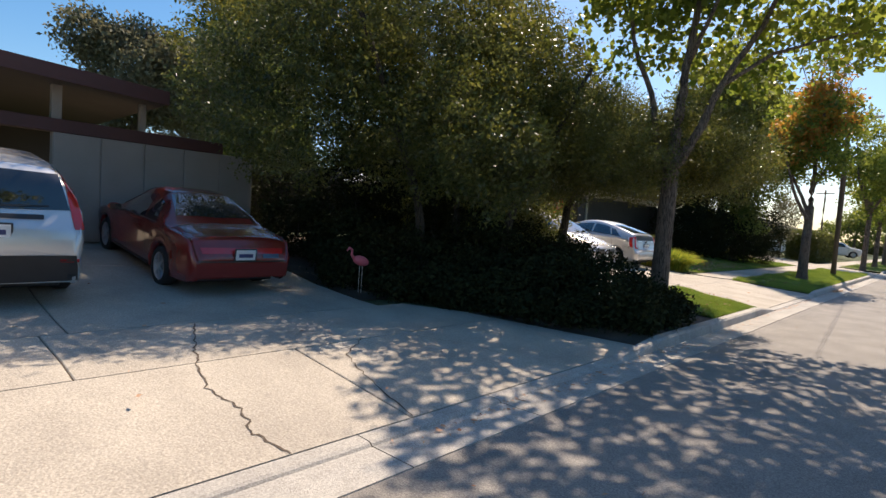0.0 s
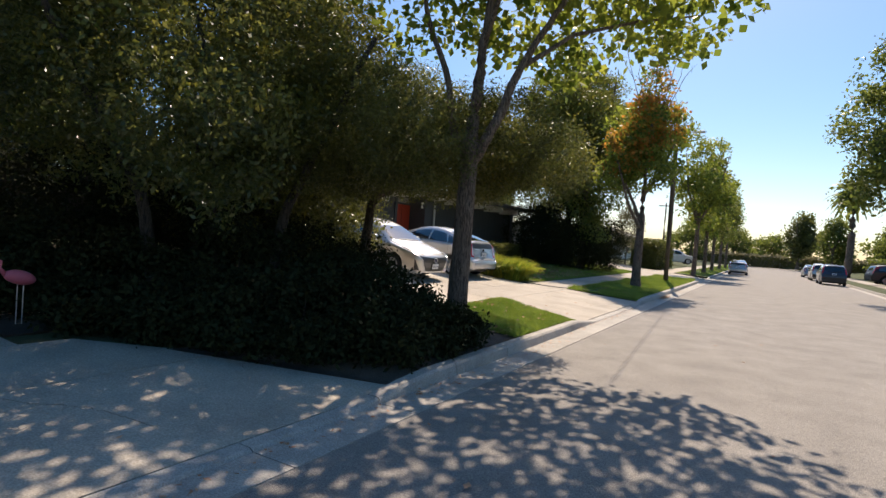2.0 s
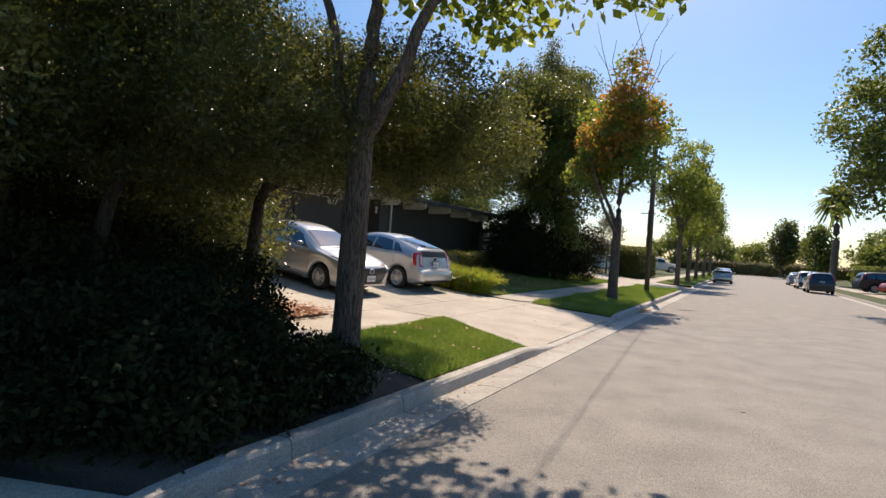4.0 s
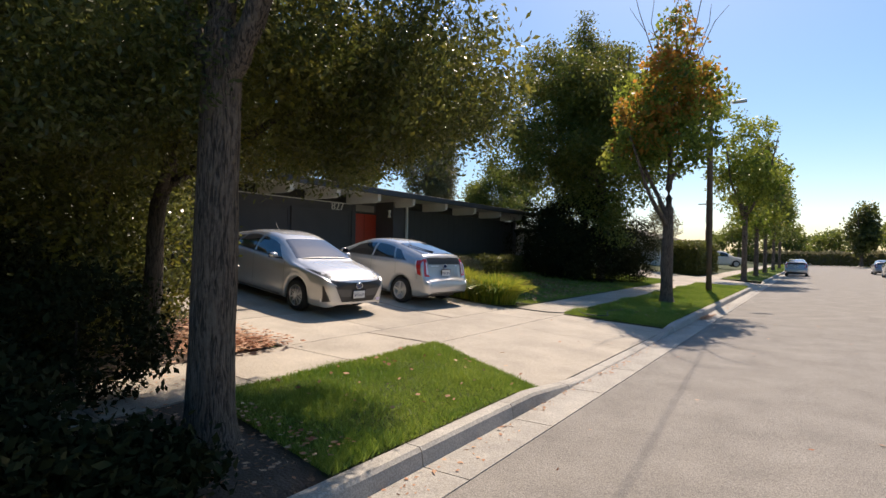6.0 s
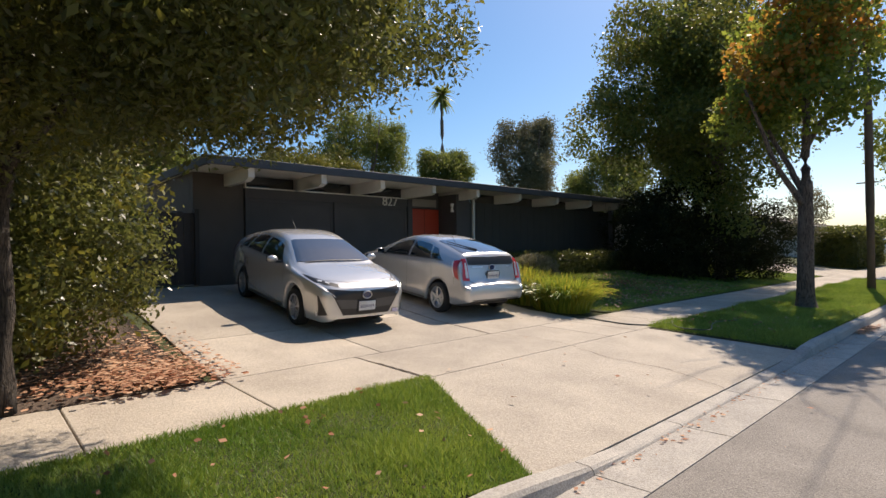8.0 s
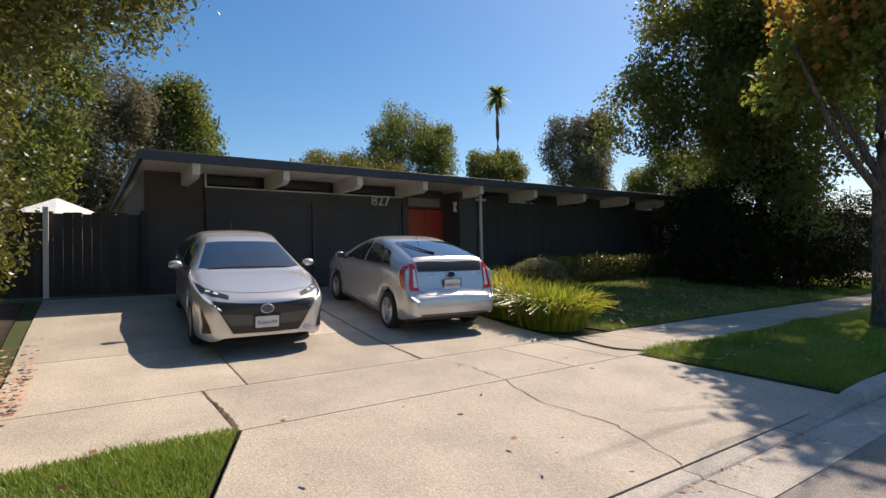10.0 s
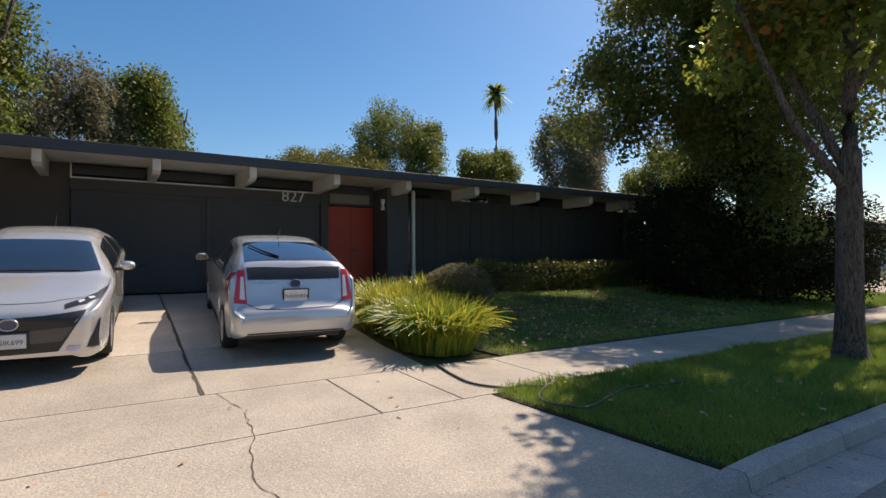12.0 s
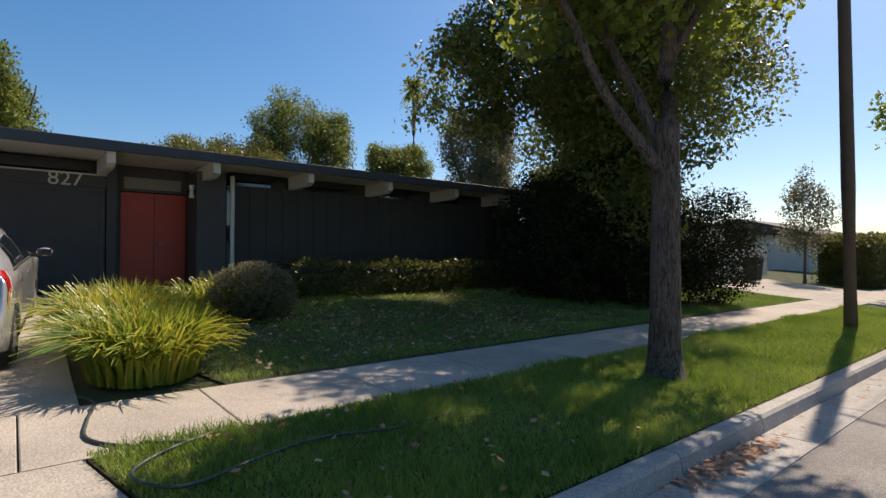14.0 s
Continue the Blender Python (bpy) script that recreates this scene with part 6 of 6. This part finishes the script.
def on_drive(front_x, rear_x):
    return (gz(front_x) + gz(rear_x)) / 2, math.degrees(math.atan2(gz(rear_x) - gz(front_x), abs(front_x - rear_x)))


# silver plug-in hatchback, nose to the street
z_, p_ = on_drive(-8.9, -11.6)
car("plug_in_hatchback", "silver plug-in hatchback parked nose to the street", HATCH, BELT, 0.585, CHAMPAGNE, -10.25, 16.82, z_, -4.0, p_, plates=("8GIK699", ""), spokes=10)
z_, p_ = on_drive(-8.63, -11.33)
car("hatchback", "silver hatchback parked with its tail to the street", HATCH, BELT, 0.585, SILVER, -9.98, 19.82, z_, 175.0, -p_, plates=("", "7HNW834"), spokes=5)
# first driveway
z_, p_ = on_drive(-8.4, -11.0)
car("compact_suv", "silver compact SUV parked on the driveway", SUVK, SUVB, 0.63, SILVER, -9.75, 1.42, z_, 180, -p_, 0.35, 2.62, 0.9, kind="suv", plates=("", ""), spokes=5)
z_, p_ = on_drive(-8.2, -10.7)
car("coupe", "faded red older coupe in the shade of the tree", COUPE, COUPEB, 0.53, CAR_RED, -9.75, 4.2, z_, 182, -p_, 0.3, 2.5, 0.95, kind="coupe", spokes=6)
# street cars
GREY = mat("grey_car_paint", (0.35, 0.36, 0.38), rough=0.3, metal=0.6, coat=0.8, bump=0)
car("hatchback", "silver car parked by the kerb down the street", HATCH, BELT, 0.585, SILVER, -1.6, 66, 0.03, 90, group="cars along the street")
car("compact_suv", "dark blue car parked across the street", SUVK, SUVB, 0.63, CAR_BLUE, 5.4, 58, 0.04, 90, wheel_r=0.35, base=2.62, over=0.9, kind="suv", group="cars along the street")
car("compact_suv", "silver car parked behind the dark one", SUVK, SUVB, 0.63, SILVER, 5.4, 67, 0.04, 90, wheel_r=0.35, base=2.62, over=0.9, kind="suv", group="cars along the street")
car("hatchback", "grey car parked far down the street", HATCH, BELT, 0.585, GREY, 5.4, 78, 0.04, 90, group="cars along the street")
car("coupe", "orange-red car on a driveway across the street", COUPE, COUPEB, 0.53, mat("orange_red_paint", (0.6, 0.06, 0.02), rough=0.3, coat=0.8, bump=0), 11.2, 56, 0.3, 15, wheel_r=0.3, base=2.5, over=0.95, kind="coupe", group="cars along the street")
car("compact_suv", "black car on a driveway across the street", SUVK, SUVB, 0.63, BLACK, 10.6, 62, 0.3, 10, wheel_r=0.35, base=2.62, over=0.9, kind="suv", group="cars along the street")
car("compact_suv", "white van parked beside the street trees", SUVK, SUVB, 0.63, WHITE, -8.5, 72, 0.55, 20, wheel_r=0.35, base=2.62, over=0.9, kind="suv", group="cars along the street")

# ---- utility pole, wire, small things ----
pole = tagged(empty("utility_pole", -3.92, 33.2, 0.18), "tall weathered wooden utility pole on the verge", "utility pole")
o = part("shaft", tube_bm([(-3.92, 33.2, 0.1), (-3.92, 33.2, 3.0), (-3.93, 33.2, 6.0), (-3.94, 33.2, 9.2)], [0.125, 0.12, 0.112, 0.1], 16), POLE, pole, smooth=True)
o.matrix_parent_inverse = pole.matrix_world.inverted()
o = part("lamp_arm", tube_bm([(-3.92, 33.2, 7.7), (-3.5, 33.2, 7.95), (-2.9, 33.2, 8.0)], [0.025, 0.025, 0.025], 8), ALLOY, pole)
o.matrix_parent_inverse = pole.matrix_world.inverted()
o = part("lamp_head", box_bm(-3.15, -2.6, 33.1, 33.3, 7.93, 8.05, 0.03), ALLOY, pole, "small grey lamp head")
o.matrix_parent_inverse = pole.matrix_world.inverted()
wire = [(-3.92 + 3.2 * t, 33.2 - 40 * t, 9.1 - 2.0 * math.sin(math.pi * t) * 0.5 + 1.0 * t) for t in np.linspace(0, 1, 24)]
tagged(bm_ob("overhead_wire", tube_bm(wire, [0.009] * 24, 5), BLACK), "thin black overhead wire", "wire")
wire = [(-3.92, 33.2 + 45 * t, 9.0 - 1.0 * math.sin(math.pi * t)) for t in np.linspace(0, 1, 18)]
tagged(bm_ob("overhead_wire", tube_bm(wire, [0.009] * 18, 5), BLACK), "thin black overhead wire", "wire")
p2 = tagged(empty("utility_pole", -12.0, 86, 0.9), "far utility pole with a crossarm", "utility pole")
limb(p2, "shaft", [(-12, 86, 0.9), (-12, 86, 9.0)], 0.13, 0.1, POLE, 3, 8)
o = part("crossarm", box_bm(-13, -11, 85.94, 86.06, 8.5, 8.62), POLE, p2)
o.matrix_parent_inverse = p2.matrix_world.inverted()

# garden flamingo
fl = tagged(empty("flamingo_ornament", -7.2, 6.2, gz(-7.2)), "pink plastic flamingo ornament on thin legs", "ornament")
b = bmesh.new()
bmesh.ops.create_uvsphere(b, u_segments=16, v_segments=10, radius=1, matrix=Matrix.LocRotScale((-7.2, 6.22, 0.86), Euler((radians(-15), 0, 0)), (0.075, 0.17, 0.085)))
tube_bm([(-7.2, 6.09, 0.88), (-7.2, 6.02, 0.97), (-7.2, 6.03, 1.05), (-7.2, 5.97, 1.08), (-7.2, 5.92, 1.03)], [0.03, 0.022, 0.018, 0.022, 0.01], 8, b)
o = part("flamingo_figure", b, PINK, fl, smooth=True)
o.matrix_parent_inverse = fl.matrix_world.inverted()
for dy in (-0.02, 0.04):
    o = part("leg", tube_bm([(-7.2, 6.22 + dy, 0.3), (-7.2, 6.22 + dy, 0.82)], [0.006, 0.006], 6), ALLOY, fl)
    o.matrix_parent_inverse = fl.matrix_world.inverted()

# hose across the pavement
hx = [(-7.0, 21.0), (-6.7, 21.1), (-6.2, 21.0), (-5.7, 20.95), (-5.35, 21.15), (-5.1, 21.5), (-5.2, 21.75), (-5.0, 21.35), (-4.75, 21.1), (-4.5, 21.15), (-4.35, 21.35), (-4.5, 21.8), (-4.6, 22.3), (-4.45, 22.9), (-4.5, 23.6)]
cu = [Vector((x, y, gz(x) + 0.014)) for x, y in hx]
fine = []
for i in range(len(cu) - 1):
    p0, p1, p2_, p3 = cu[max(i - 1, 0)], cu[i], cu[i + 1], cu[min(i + 2, len(cu) - 1)]
    for j in range(6):
        t = j / 6
        q = 0.5 * ((2 * p1) + (p2_ - p0) * t + (2 * p0 - 5 * p1 + 4 * p2_ - p3) * t * t + (3 * p1 - p0 - 3 * p2_ + p3) * t ** 3)
        q.z = gz(q.x) + (0.016 if q.x < -5.28 else 0.05)
        fine.append(q)
tagged(bm_ob("garden_hose", tube_bm(fine, [0.013] * len(fine), 8), HOSE, True), "dark garden hose snaking over pavement and grass", "hose")

# wheeled bin by the white garage
bn = tagged(empty("wheeled_bin", -10.2, 45.4, gz(-10.2)), "black wheeled rubbish bin by the white wall", "bin")
b = bmesh.new()
z0 = gz(-10.2)
lo = [b.verts.new((-10.2 + sx * 0.24, 45.4 + sy * 0.26, z0 + 0.05)) for sx, sy in ((-1, -1), (1, -1), (1, 1), (-1, 1))]
hi = [b.verts.new((-10.2 + sx * 0.31, 45.4 + sy * 0.33, z0 + 1.0)) for sx, sy in ((-1, -1), (1, -1), (1, 1), (-1, 1))]
b.faces.new(lo[::-1])
b.faces.new(hi)
for i in range(4):
    b.faces.new((lo[i], lo[(i + 1) % 4], hi[(i + 1) % 4], hi[i]))
for nm, bb in (("tub", b), ("lid", box_bm(-10.55, -9.86, 45.04, 45.76, z0 + 1.0, z0 + 1.07, 0.02)), ("axle_wheel", tube_bm([(-10.42, 45.12, z0 + 0.1), (-10.42, 45.68, z0 + 0.1)], [0.1, 0.1], 12))):
    o = part(nm, bb, BLACK, bn)
    o.matrix_parent_inverse = bn.matrix_world.inverted()

cone = tagged(empty("traffic_cone", 7.3, 37, 0.17), "orange traffic cone on the far verge", "traffic cone")
b = bmesh.new()
bmesh.ops.create_cone(b, segments=16, radius1=0.14, radius2=0.03, depth=0.7, cap_ends=True, matrix=pose(7.3, 37, 0.55))
o = part("cone_body", b, ORANGE, cone)
o.matrix_parent_inverse = cone.matrix_world.inverted()
o = part("base", box_bm(7.1, 7.5, 36.8, 37.2, 0.165, 0.2, 0.01), ORANGE, cone)
o.matrix_parent_inverse = cone.matrix_world.inverted()
rk = random.Random(5)
for i in range(14):
    x, y, s = 8.0 + rk.uniform(-0.7, 0.9), 36 + rk.uniform(-2, 2.5), rk.uniform(0.15, 0.4)
    b = bmesh.new()
    bmesh.ops.create_icosphere(b, subdivisions=2, radius=s, matrix=pose(x, y, 0.2))
    for v in b.verts:
        v.co += Vector((1, 1, 0.7)) * 0.25 * s * noise.noise(v.co * 4)
    tagged(bm_ob("rock", b, TAUPE), "rough brown landscaping rock", "rock", "rock heap")
